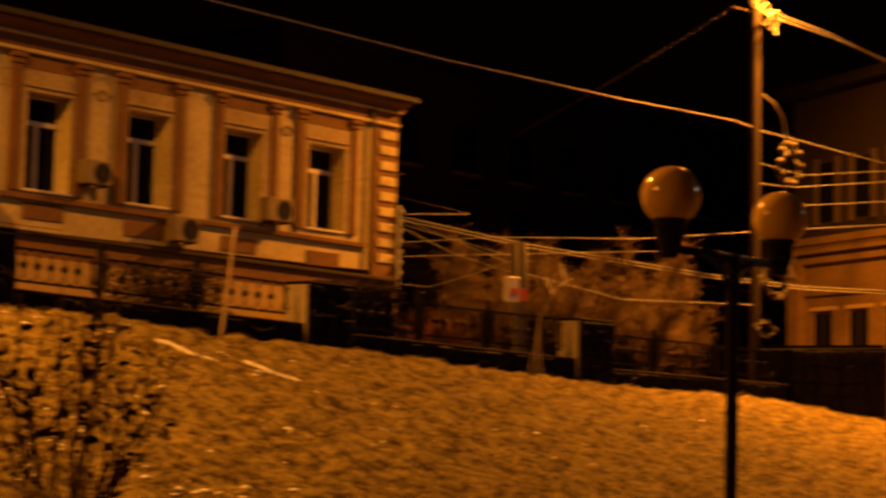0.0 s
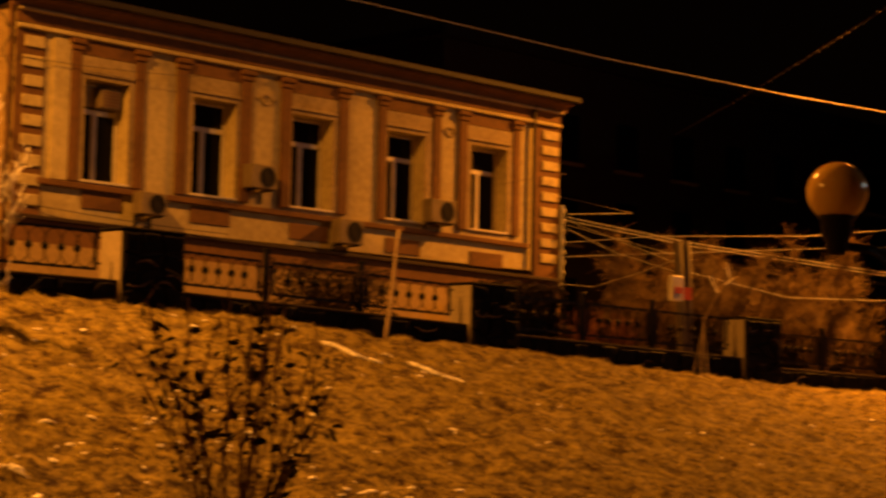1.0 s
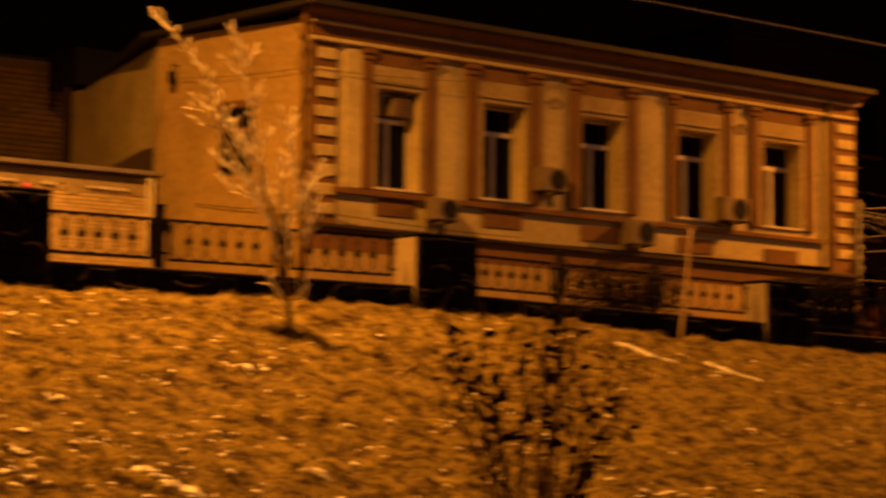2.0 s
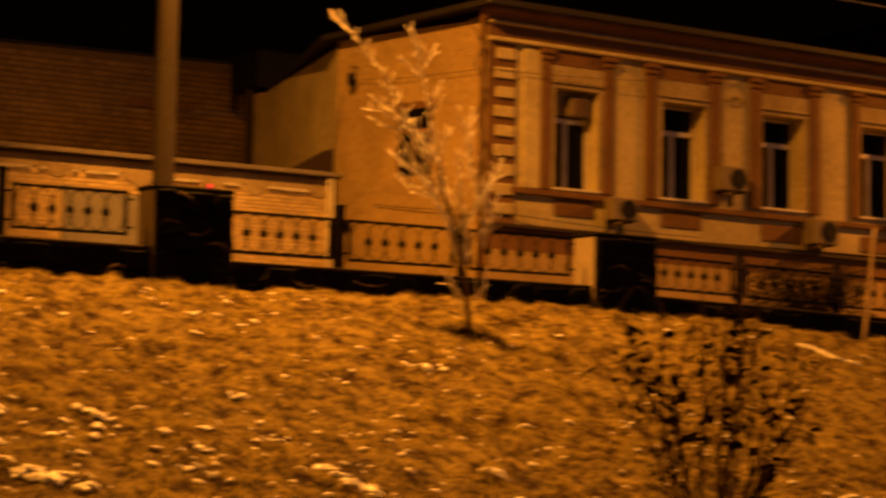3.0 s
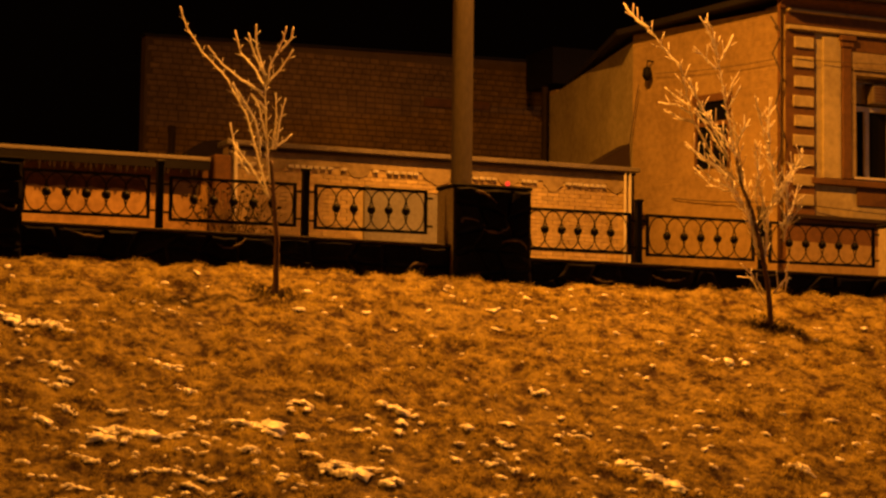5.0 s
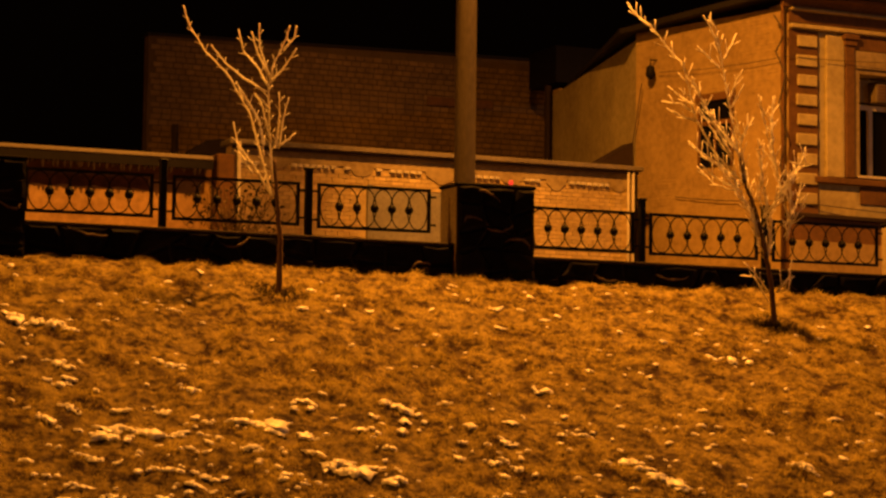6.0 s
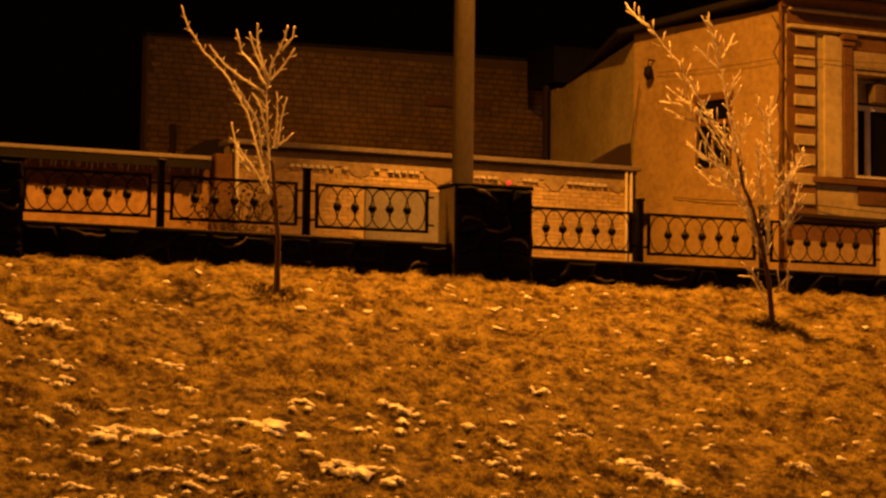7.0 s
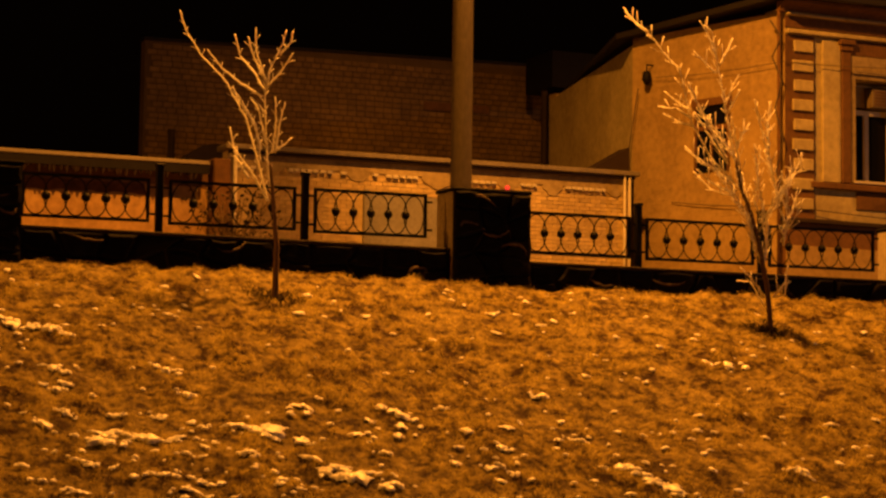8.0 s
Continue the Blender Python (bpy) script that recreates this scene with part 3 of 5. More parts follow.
def air_conditioner(x, z, out=0.34, wide=0.78, tall=0.56, y=FRONT - 0.1):
    ob = thing("air_conditioner", x, y, z, "pale split air-conditioner unit on the stucco wall", "air conditioner", "air conditioners")
    part("casing", soft(boxes((x - wide / 2, x + wide / 2, y - out, y, z, z + tall)), 0.025), M_ACBODY, ob)
    bm = bmesh.new()
    c = Vector((x + wide * 0.12, y - out - 0.004, z + tall / 2))
    tube(bm, [c + Vector((0, 0.003, 0)), c - Vector((0, 0.012, 0))], tall * 0.42, 20)
    fan = part("fan_opening", bm, M_IRON, ob)
    for r in (0.12, 0.19):
        bm = bmesh.new()
        tube(bm, [c + Vector((math.cos(a * math.tau / 16) * r, -0.02, math.sin(a * math.tau / 16) * r)) for a in range(16)], 0.006, 4, close=True)
        part("guard_ring", bm, M_IRON, fan)
    for dx in (-wide * 0.3, wide * 0.3):
        part("bracket", boxes((x + dx - 0.02, x + dx + 0.02, y - out, y + 0.09, z - 0.04, z - 0.001), (x + dx - 0.02, x + dx + 0.02, y + 0.05, y + 0.09, z - 0.3, z - 0.04)), M_IRON, ob)


for x, z, wide, tall in ((29.92, 6.93, 0.82, 0.56), (26.75, 6.03, 0.72, 0.5), (32.75, 5.87, 0.80, 0.6), (35.95, 6.66, 0.95, 0.6)):
    air_conditioner(x, z, 0.34, wide, tall)
ac = thing("window_air_conditioner", 25.85, FRONT + 0.3, 8.3, "boxy window air-conditioner set in the upper pane", "air conditioner")
part("casing", soft(boxes((25.62, 26.16, FRONT + 0.1, FRONT + 0.5, 8.32, 8.76)), 0.02), M_ACBODY, ac)
for k in range(5):
    part("slat", boxes((25.68, 26.1, FRONT + 0.085, FRONT + 0.099, 8.38 + k * 0.07, 8.41 + k * 0.07)), M_BROWN, ac)

# ---- the yard wall beside the house, with its gate ----
WALL_Y = 38.0


def build_yard_wall():
    ob = thing("yard_wall", 16, WALL_Y, 3.4, "stucco yard wall with a sheet-metal coping and flaked ledge", "wall")
    part("wall_face", boxes((12.0, 21.25, WALL_Y, WALL_Y + 0.35, 3.0, 6.84)), M_YARD, ob)
    part("coping", soft(boxes((11.9, 21.4, WALL_Y - 0.22, WALL_Y + 0.45, 6.842, 6.95)), 0.02), M_GUTTER, ob, "weathered metal coping")
    part("upper_band", boxes((12.1, 21.2, WALL_Y - 0.03, WALL_Y - 0.003, 6.55, 6.78)), M_SURROUND, ob, "patched greyish plaster band")
    part("soffit", boxes((12.0, 21.3, WALL_Y - 0.15, WALL_Y - 0.003, 6.78, 6.84)), M_DARKWOOD, ob)
    rng = random.Random(14)
    # plaster that hangs down over the ledge in torn patches
    gaps = []
    for x, w, drop in ((12.5, 0.7, 0.10), (14.55, 0.5, 0.15), (16.25, 0.75, 0.2), (18.0, 0.5, 0.12), (19.1, 0.45, 0.2), (20.65, 0.4, 0.14)):
        bm, m = bmesh.new(), 9
        top = [(x + w * i / (m - 1), 6.56) for i in range(m)]
        low = [(px + rng.uniform(-0.02, 0.02), 6.52 - drop * math.sin(math.pi * (i + 0.3) / (m - 0.4)) - rng.uniform(0, 0.04)) for i, (px, _) in enumerate(top)]
        front = [[bm.verts.new((px, WALL_Y - 0.055, z)) for px, z in row] for row in (top, low)]
        back = [[bm.verts.new((px, WALL_Y - 0.031, z)) for px, z in row] for row in (top, low)]
        for i in range(m - 1):
            for q in ((front[0], front[1]), (back[0], back[1]), (front[1], back[1]), (front[0], back[0])):
                bm.faces.new((q[0][i], q[0][i + 1], q[1][i + 1], q[1][i]))
        part("plaster_patch", bm, M_SURROUND, ob)
        gaps.append((x, x + w))
    # the ledge: a course of whitened brick ends
    x = 12.15
    while x < 21.0:
        w = rng.uniform(0.10, 0.125)
        if rng.random() < 0.86 and not any(g0 - 0.05 < x < g1 - 0.05 for g0, g1 in gaps):
            part("ledge_brick", soft(boxes((x, x + w, WALL_Y - 0.11, WALL_Y - 0.003, 6.47 + rng.uniform(-0.008, 0.008), 6.535)), 0.01), M_WHITE, ob, "whitened brick end")
        x += w + rng.uniform(0.018, 0.04)
    # yellow brickwork
    verts, faces = [], []
    for k in range(36):
        z, x = 6.39 - k * 0.085, 12.05 - (0.13 if k % 2 else 0.0)
        while x < 21.15:
            p, q = max(12.05, x), min(21.17, x + 0.25 + rng.uniform(-0.008, 0.008))
            x += 0.265
            if q - p < 0.04 or (14.9 < q and p < 16.75 and z < 6.12):
                continue
            y, i = WALL_Y - 0.022 - rng.uniform(0, 0.012), len(verts)
            for yy in (WALL_Y - 0.002, y):
                verts += [(p, yy, z), (q, yy, z), (q, yy, z + 0.07), (p, yy, z + 0.07)]
            faces += [(i + 4, i + 5, i + 6, i + 7), (i, i + 1, i + 5, i + 4), (i + 1, i + 2, i + 6, i + 5), (i + 2, i + 3, i + 7, i + 6), (i + 3, i, i + 4, i + 7)]
    me = bpy.data.meshes.new("brickwork")
    me.from_pydata(verts, [], faces)
    bm = bmesh.new()
    bm.from_mesh(me)
    tagged(part("brickwork", bm, M_YARD_BRICK, ob), kind="stuff")
    for x in (21.05, 21.17):
        part("standpipe", tube(bmesh.new(), [(x, WALL_Y - 0.14, 6.85), (x, WALL_Y - 0.14, 3.4)], 0.03, 8), M_WHITE, ob, "pale upright pipe", smooth=True)
    part("standpipe", tube(bmesh.new(), [(12.1, WALL_Y - 0.2, 6.9), (12.1, WALL_Y - 0.2, 3.4)], 0.04, 8), M_WHITE, ob, "pale upright pipe", smooth=True)
    gate = thing("metal_gate", 15.8, WALL_Y - 0.1, 3.4, "plain grey sheet-metal gate in the yard wall", "gate")
    part("leaf", soft(boxes((15.05, 16.7, WALL_Y - 0.08, WALL_Y - 0.02, 3.3, 6.1)), 0.01), M_GREY, gate)
    part("gate_post", soft(boxes((14.93, 15.04, WALL_Y - 0.12, WALL_Y - 0.003, 3.2, 6.2)), 0.01), M_GREY, gate)
    shed = thing("shed_wall", 8, WALL_Y, 3.4, "low ochre shed front under an overhanging metal eave", "shed")
    part("wall_face", boxes((-6.0, 11.6, WALL_Y, WALL_Y + 0.35, 3.0, 6.4)), M_SHED, shed)
    # brown strip whose colour stands in for shade close under the eave
    part("rust_shade_band", boxes((-6.0, 11.6, WALL_Y - 0.02, WALL_Y - 0.003, 6.05, 6.411)), M_BROWN, shed)
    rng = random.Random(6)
    # ragged rust-brown band; its darkness paints the eave's cast shadow
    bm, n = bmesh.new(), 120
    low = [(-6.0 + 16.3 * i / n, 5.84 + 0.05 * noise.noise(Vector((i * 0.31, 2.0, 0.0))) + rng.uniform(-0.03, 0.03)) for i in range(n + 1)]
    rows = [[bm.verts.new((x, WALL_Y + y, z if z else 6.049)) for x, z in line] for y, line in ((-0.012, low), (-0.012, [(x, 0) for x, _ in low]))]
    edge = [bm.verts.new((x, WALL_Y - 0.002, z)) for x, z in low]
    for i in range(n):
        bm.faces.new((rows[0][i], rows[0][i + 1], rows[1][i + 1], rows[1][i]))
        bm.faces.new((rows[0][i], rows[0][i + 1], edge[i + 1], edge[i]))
    part("rust_shade", bm, M_RUST_SHADE, shed, "rust-brown upper band with the eave's shadow in its colour")
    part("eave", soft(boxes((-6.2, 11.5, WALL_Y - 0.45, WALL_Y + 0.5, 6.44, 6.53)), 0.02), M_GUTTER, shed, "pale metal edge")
    # dark sheet that puts shade into the underside of the eave
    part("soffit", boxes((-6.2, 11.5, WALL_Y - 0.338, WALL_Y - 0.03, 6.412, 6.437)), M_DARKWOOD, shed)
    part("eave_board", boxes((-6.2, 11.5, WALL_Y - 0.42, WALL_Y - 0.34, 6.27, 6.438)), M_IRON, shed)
    rng = random.Random(21)
    x = 4.0
    while x < 11.4:
        drop = rng.uniform(0.03, 0.16)
        bm = bmesh.new()
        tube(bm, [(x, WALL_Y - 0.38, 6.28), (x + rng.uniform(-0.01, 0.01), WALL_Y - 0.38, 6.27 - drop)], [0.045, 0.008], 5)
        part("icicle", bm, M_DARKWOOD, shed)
        x += rng.uniform(0.05, 0.16)
    part("end_pier", soft(boxes((11.62, 11.98, WALL_Y - 0.3, WALL_Y + 0.3, 3.0, 6.62)), 0.03), M_BROWN, shed)


build_yard_wall()


M_JOINT = material("dark_mortar_joint", (0.115, 0.08, 0.04), 0.95, scale=2, fine=14)


def build_block():
    ob = thing("brick_outbuilding", 19, 50, 3.4, "tall windowless brown brick building in dim light", "building")
    part("wall", boxes((13.47, 25.2, 50.0, 50.4, 3.0, 11.25, 3.0, 11.5)), M_JOINT, ob)
    part("side_wall", prism(bmesh.new(), [(13.47, 50.402), (13.87, 50.402), (17.0, 60.0), (16.6, 60.0)], 3.0, 11.1), M_BRICK, ob)
    part("back_wall", boxes((16.6, 25.2, 60.002, 60.4, 3.0, 11.1)), M_BRICK, ob)
    part("coping", boxes((13.42, 25.3, 49.93, 50.45, 11.252, 11.31, 11.502, 11.56)), M_ROOF, ob)
    part("roof", prism(bmesh.new(), [(13.5, 50.42), (25.2, 50.42), (25.2, 60.4), (16.65, 60.4)], 11.102, 11.18), M_ROOF, ob)
    part("vent", boxes((21.4, 22.3, 49.93, 49.956, 9.98, 10.22)), M_BROWN, ob)
    part("vent", boxes((22.75, 23.4, 49.93, 49.956, 10.0, 10.22)), M_BROWN, ob)
    rng = random.Random(5)
    bm = bmesh.new()
    for k in range(47):
        z = 4.0 + k * 0.153
        x = 13.5 + rng.uniform(0, 0.2)
        while x < 25.1:
            w = min(0.24 + rng.uniform(-0.01, 0.02), 25.15 - x)
            box(bm, x, x + w, 49.97 - rng.uniform(0, 0.012), 49.999, z, z + 0.124)
            x += w + 0.022
    courses = part("brick_course", bm, island_tint(M_BRICK, 0.85, 1.1), ob)
    tagged(courses, kind="stuff")


build_block()


# ---- poles and cables of the street ----
def concrete_pole(x, y, z0, z1, r0, r1, lean=(0, 0), mat=None, label="round grey concrete utility pole beside the railing"):
    ob = thing("utility_pole", x, y, z0, label, "pole", "utility poles")
    bm = bmesh.new()
    n = 7
    tube(bm, [(x + lean[0] * k / n, y + lean[1] * k / n, z0 + (z1 - z0) * k / n) for k in range(n + 1)], [r0 + (r1 - r0) * k / n for k in range(n + 1)], 14)
    part("shaft", bm, mat or M_CONCRETE, ob, smooth=True)
    return ob


def luminaire(x, y, z, post_x, post_y):
    ob = thing("street_lamp", post_x, post_y, z - 0.6, "sodium street lamp on a curved bracket at the pole top", "street lamp", "street lamps")
    bm = bmesh.new()
    tube(bm, [(post_x, post_y, z - 1.1), (post_x + (x - post_x) * 0.3, post_y + (y - post_y) * 0.3, z + 0.1), (x, y, z + 0.22)], 0.04, 8)
    part("bracket", bm, M_IRON, ob, smooth=True)
    part("hood", soft(boxes((x - 0.35, x + 0.35, y - 0.18, y + 0.18, z + 0.06, z + 0.22)), 0.05, 2), M_GUTTER, ob)


left_pole = concrete_pole(13.1, 29.0, 3.3, 17.3, 0.178, 0.15)
right_pole = concrete_pole(49.98, 29.0, 2.6, 17.0, 0.15, 0.135, (-0.2, 0), M_OLDPOLE, "brown weathered utility pole hung with cables")
# added out of view, only to carry the extra left lamp
concrete_pole(-22.0, 29.0, 3.3, 16.8, 0.215, 0.19)
luminaire(13.1, 27.6, 17.5, 13.1, 29.0)
luminaire(50.0, 27.4, 17.2, 49.8, 29.0)
# head of the added left lamp, never in view
luminaire(-22.0, 28.0, 17.0, -22.0, 29.0)


def cable(points, radius=0.016, sag=0.0, mat=None, label="pale overhead cable strung across the street", steps=6):
    """A cable through a few points, with a little sag in each span."""
    pts = []
    for a, b in zip(points, points[1:]):
        for k in range(steps):
            u = k / steps
            p = Vector(a).lerp(Vector(b), u)
            p.z -= sag * 4 * u * (1 - u)
            pts.append(p)
    pts.append(Vector(points[-1]))
    bm = bmesh.new()
    tube(bm, pts, radius * 0.55, 5)
    return solid("overhead_cable", bm, mat or M_WIRE, label, "cable", "overhead cables")


cable([(13.1, 28.9, 9.9), (27.83, 29.0, 10.19), (35.44, 29.0, 10.19), (42.92, 29.0, 10.34), (48.76, 29.0, 10.55), (49.7, 29.0, 10.5)], 0.017)
cable([(50.2, 29.0, 10.46), (58.2, 29.0, 10.44), (90, 29, 10.6)], 0.017)
for d in (0.0, 0.14):
    cable([(50.0, 28.8, 13.95 + d), (51.0, 29.0, 13.94 + d), (55.34, 29.5, 14.16 + d * 0.7), (60.17, 30.0, 14.26 - d * 0.5), (90, 33, 15)], 0.034)
for d in (0.0, 0.09):
    cable([(40.82, 34.62, 7.26 - d), (44.18, 33.0, 6.76 - d), (50.03, 30.5, 6.26 - d), (53.66, 29.5, 6.15 - d), (58.24, 29.0, 6.32 - d), (90, 27, 7.5)], 0.02)
cable([(40.82, 34.62, 7.34), (45.39, 36.0, 7.87), (58.0, 55.9, 12.0)], 0.010)
cable([(40.82, 34.62, 6.57), (42.62, 33.0, 6.81), (46.86, 31.0, 7.06), (51.1, 30.0, 7.6), (58.22, 29.0, 8.46), (80, 27, 11)], 0.014)
cable([(40.82, 34.62, 6.18), (42.28, 34.0, 6.32), (50, 31, 7.0)], 0.014)
cable([(40.82, 34.62, 6.95), (40.92, 33.0, 6.23), (39.0, 29.2, 5.35)], 0.014)
cable([(40.82, 34.62, 7.18), (39.0, 29.2, 5.55)], 0.013)
cable([(40.82, 34.62, 7.05), (39.2, 29.2, 5.75)], 0.011)
cable([(40.82, 34.62, 5.43), (41.22, 34.0, 5.37), (40.41, 32.0, 5.56), (39.2, 29.2, 5.9)], 0.013)
cable([(39.2, 29.3, 5.45), (44.56, 30.0, 5.17), (49.8, 29.0, 5.33)], 0.012)
cable([(50.1, 29, 8.9), (53.8, 30.0, 9.24), (58.21, 29.0, 9.85), (80, 27, 13)], 0.014)
cable([(50.1, 29, 8.4), (54.52, 30.0, 8.75), (58.21, 29.0, 9.21), (80, 27, 12)], 0.014)
cable([(50.1, 29, 9.5), (54.5, 30.0, 9.7), (58.21, 29.0, 10.2), (80, 27, 13.2)], 0.011)
cable([(38.3, 34.78, 7.92), (40.15, 34.6, 8.34), (40.85, 34.7, 8.45)], 0.013, mat=M_DARKWIRE, label="dark service cable at the house corner")
cable([(22.3, 38.0, 6.35), (23.2, 34.95, 6.05), (29, 34.7, 5.8)], 0.02, 0.05, M_DARKWIRE, "dark cable along the house wall")
cable([(22.1, 38.4, 9.2), (23.2, 34.92, 9.1), (28, 34.7, 9.3)], 0.013, 0.06, M_DARKWIRE, "dark cable along the house wall")
cable([(23.0, 35.1, 10.0), (23.12, 34.86, 9.6), (23.02, 35.05, 9.2), (23.14, 34.85, 8.7), (23.05, 34.98, 8.1), (23.16, 34.84, 7.4), (23.06, 34.96, 6.8), (23.14, 34.85, 6.2)], 0.03, 0.0, M_DARKWIRE, "dark cable down the house corner")
cable([(21.93, 38.85, 9.0), (21.88, 39.0, 8.2), (21.84, 39.15, 7.5), (21.86, 39.05, 6.9)], 0.022, 0.0, M_DARKWIRE, "dark cable down from the wall lamp")


def light_garland():
    """The dim string of small lamps from the right pole across to the far houses."""
    a, b = Vector((48.56, 29.0, 13.84)), Vector((57.89, 44.0, 12.37))
    ob = thing("bulb_string", 49.8, 29.0, 13.8, "dim string of small pale bulbs from the pole", "string lights")
    bm = bmesh.new()
    tube(bm, [Vector((49.8, 29, 13.9)), a, a.lerp(b, 0.5) - Vector((0, 0, 0.1)), b], 0.008, 4)
    part("wire", bm, M_DARKWIRE, ob)
    for k in range(34):
        p = a.lerp(b, (k + 0.5) / 34)
        p.z -= 0.4 * (k / 34) * (1 - k / 34)
        d = (b - a).normalized()
        bm = bmesh.new()
        tube(bm, [p - d * 0.11, p + d * 0.11], 0.018, 5)
        part("bulb", bm, M_DARKWIRE, ob)


light_garland()


def cable_coil(x, y, z):
    ob = thing("cable_coil", x, y, z, "bright bundle of coiled cable hung at the pole top", "cable")
    rng = random.Random(9)
    for k in range(4):
        tilt, r = rng.uniform(-0.5, 0.5), rng.uniform(0.25, 0.5)
        cx, cz = x + rng.uniform(-0.1, 0.5), z + rng.uniform(-0.15, 0.35)
        pts = []
        for a in range(20):
            t = a * math.tau / 20
            pts.append((cx + r * math.cos(t), y - 0.28 - 0.05 * k + 0.1 * math.sin(t + k), cz + r * 0.75 * math.sin(t) + tilt * r * math.cos(t)))
        bm = bmesh.new()
        tube(bm, pts, 0.017, 6, close=True)
        part("loop", bm, M_WHITE, ob)
    for dz in (0.45, 0.75):
        bm = bmesh.new()
        tube(bm, [(x - 1.9, y - 0.3, z + 0.55 + dz), (x - 0.6, y - 0.3, z + dz * 0.4), (x + 0.4, y - 0.3, z + 0.1)], 0.02, 6)
        part("tail", bm, M_WHITE, ob)


cable_coil(49.8, 29.0, 13.75)


def wall_bracket():
    ob = thing("cable_bracket", 41.0, 34.85, 5.5, "pale cable rack with insulators at the house corner", "bracket")
    part("rail", soft(boxes((40.84, 40.9, 34.8, 34.9, 5.3, 7.6)), 0.015), M_WIRE, ob)
    for k in range(7):
        bm = bmesh.new()
        lathe(bm, [(0.02, 0), (0.04, 0.02), (0.028, 0.05), (0.042, 0.08), (0.02, 0.11)], (40.84, 34.74, 5.7 + k * 0.28), 8)
        part("insulator", bm, M_WHITE, ob, smooth=True)


wall_bracket()


M_TINSEL = material("dull_tinsel", (0.06, 0.05, 0.036), 0.6, scale=4, fine=30, bump=0)


def ornament():
    """A curved bracket on the right pole with a hanging festive frame wound with pale tinsel."""
    ob = thing("festive_ornament", 50.2, 28.8, 4.3, "tinsel-wound festive bracket hanging on the pole", "decoration")
    bm = bmesh.new()
    tube(bm, [(50.1, 28.9, 11.5), (50.6, 28.8, 11.3), (50.93, 28.7, 10.9), (51.0, 28.6, 10.2), (51.05, 28.6, 5.4)], 0.03, 7)
    part("bracket", bm, M_DARKWIRE, ob, smooth=True)
    rng = random.Random(3)

    def wound(name, cx, cz, rx, rz, n):
        for k in range(n):
            a0, pts = rng.uniform(0, 6.28), []
            for i in range(9):
                a = a0 + i * 0.5
                q = rng.uniform(0.6, 1.0)
                pts.append((cx + rx * q * math.cos(a), 28.55 + rng.uniform(-0.15, 0.15), cz + rz * q * math.sin(a)))
            bm2 = bmesh.new()
            tube(bm2, pts, 0.035, 5)
            part(name, bm2, M_TINSEL, ob)
    wound("tinsel", 51.05, 9.55, 0.62, 0.65, 5)
    wound("tinsel", 51.1, 7.0, 0.18, 1.0, 3)
    wound("tinsel", 50.3, 6.05, 0.75, 0.62, 8)
    wound("tinsel", 49.75, 4.6, 0.45, 0.35, 3)
    for k in range(10):
        bm = bmesh.new()
        a = k * 0.63
        bmesh.ops.create_icosphere(bm, subdivisions=1, radius=0.12, matrix=Matrix.Translation((51.05 + 0.6 * math.cos(a), 28.5, 9.55 + 0.6 * math.sin(a))))
        part("bauble", bm, M_TINSEL, ob, smooth=True)


ornament()


def street_sign():
    ob = thing("sign_post", 38.9, 29.2, 3.0, "old paired pole with a small white and red sign box", "sign")
    for dx, top in ((0.0, 6.15), (0.36, 6.2)):
        bm = bmesh.new()
        tube(bm, [(38.9 + dx * 0.5, 29.2, 2.9), (38.62 + dx, 29.2, top)], [0.13, 0.11], 10)
        part("pole", bm, M_CONCRETE, ob, smooth=True)
    part("box", soft(boxes((37.98, 38.42, 28.85, 29.0, 4.66, 5.28)), 0.02), M_WHITE, ob, "white sign box")
    part("bar", boxes((38.43, 38.78, 28.88, 29.02, 4.72, 5.02)), material("red_paint", (0.42, 0.05, 0.03), 0.6), ob, "red bar")
    part("bar", boxes((38.06, 38.34, 28.835, 28.848, 4.85, 5.0)), material("red_bar", (0.5, 0.07, 0.05), 0.6), ob, "red bar")


street_sign()


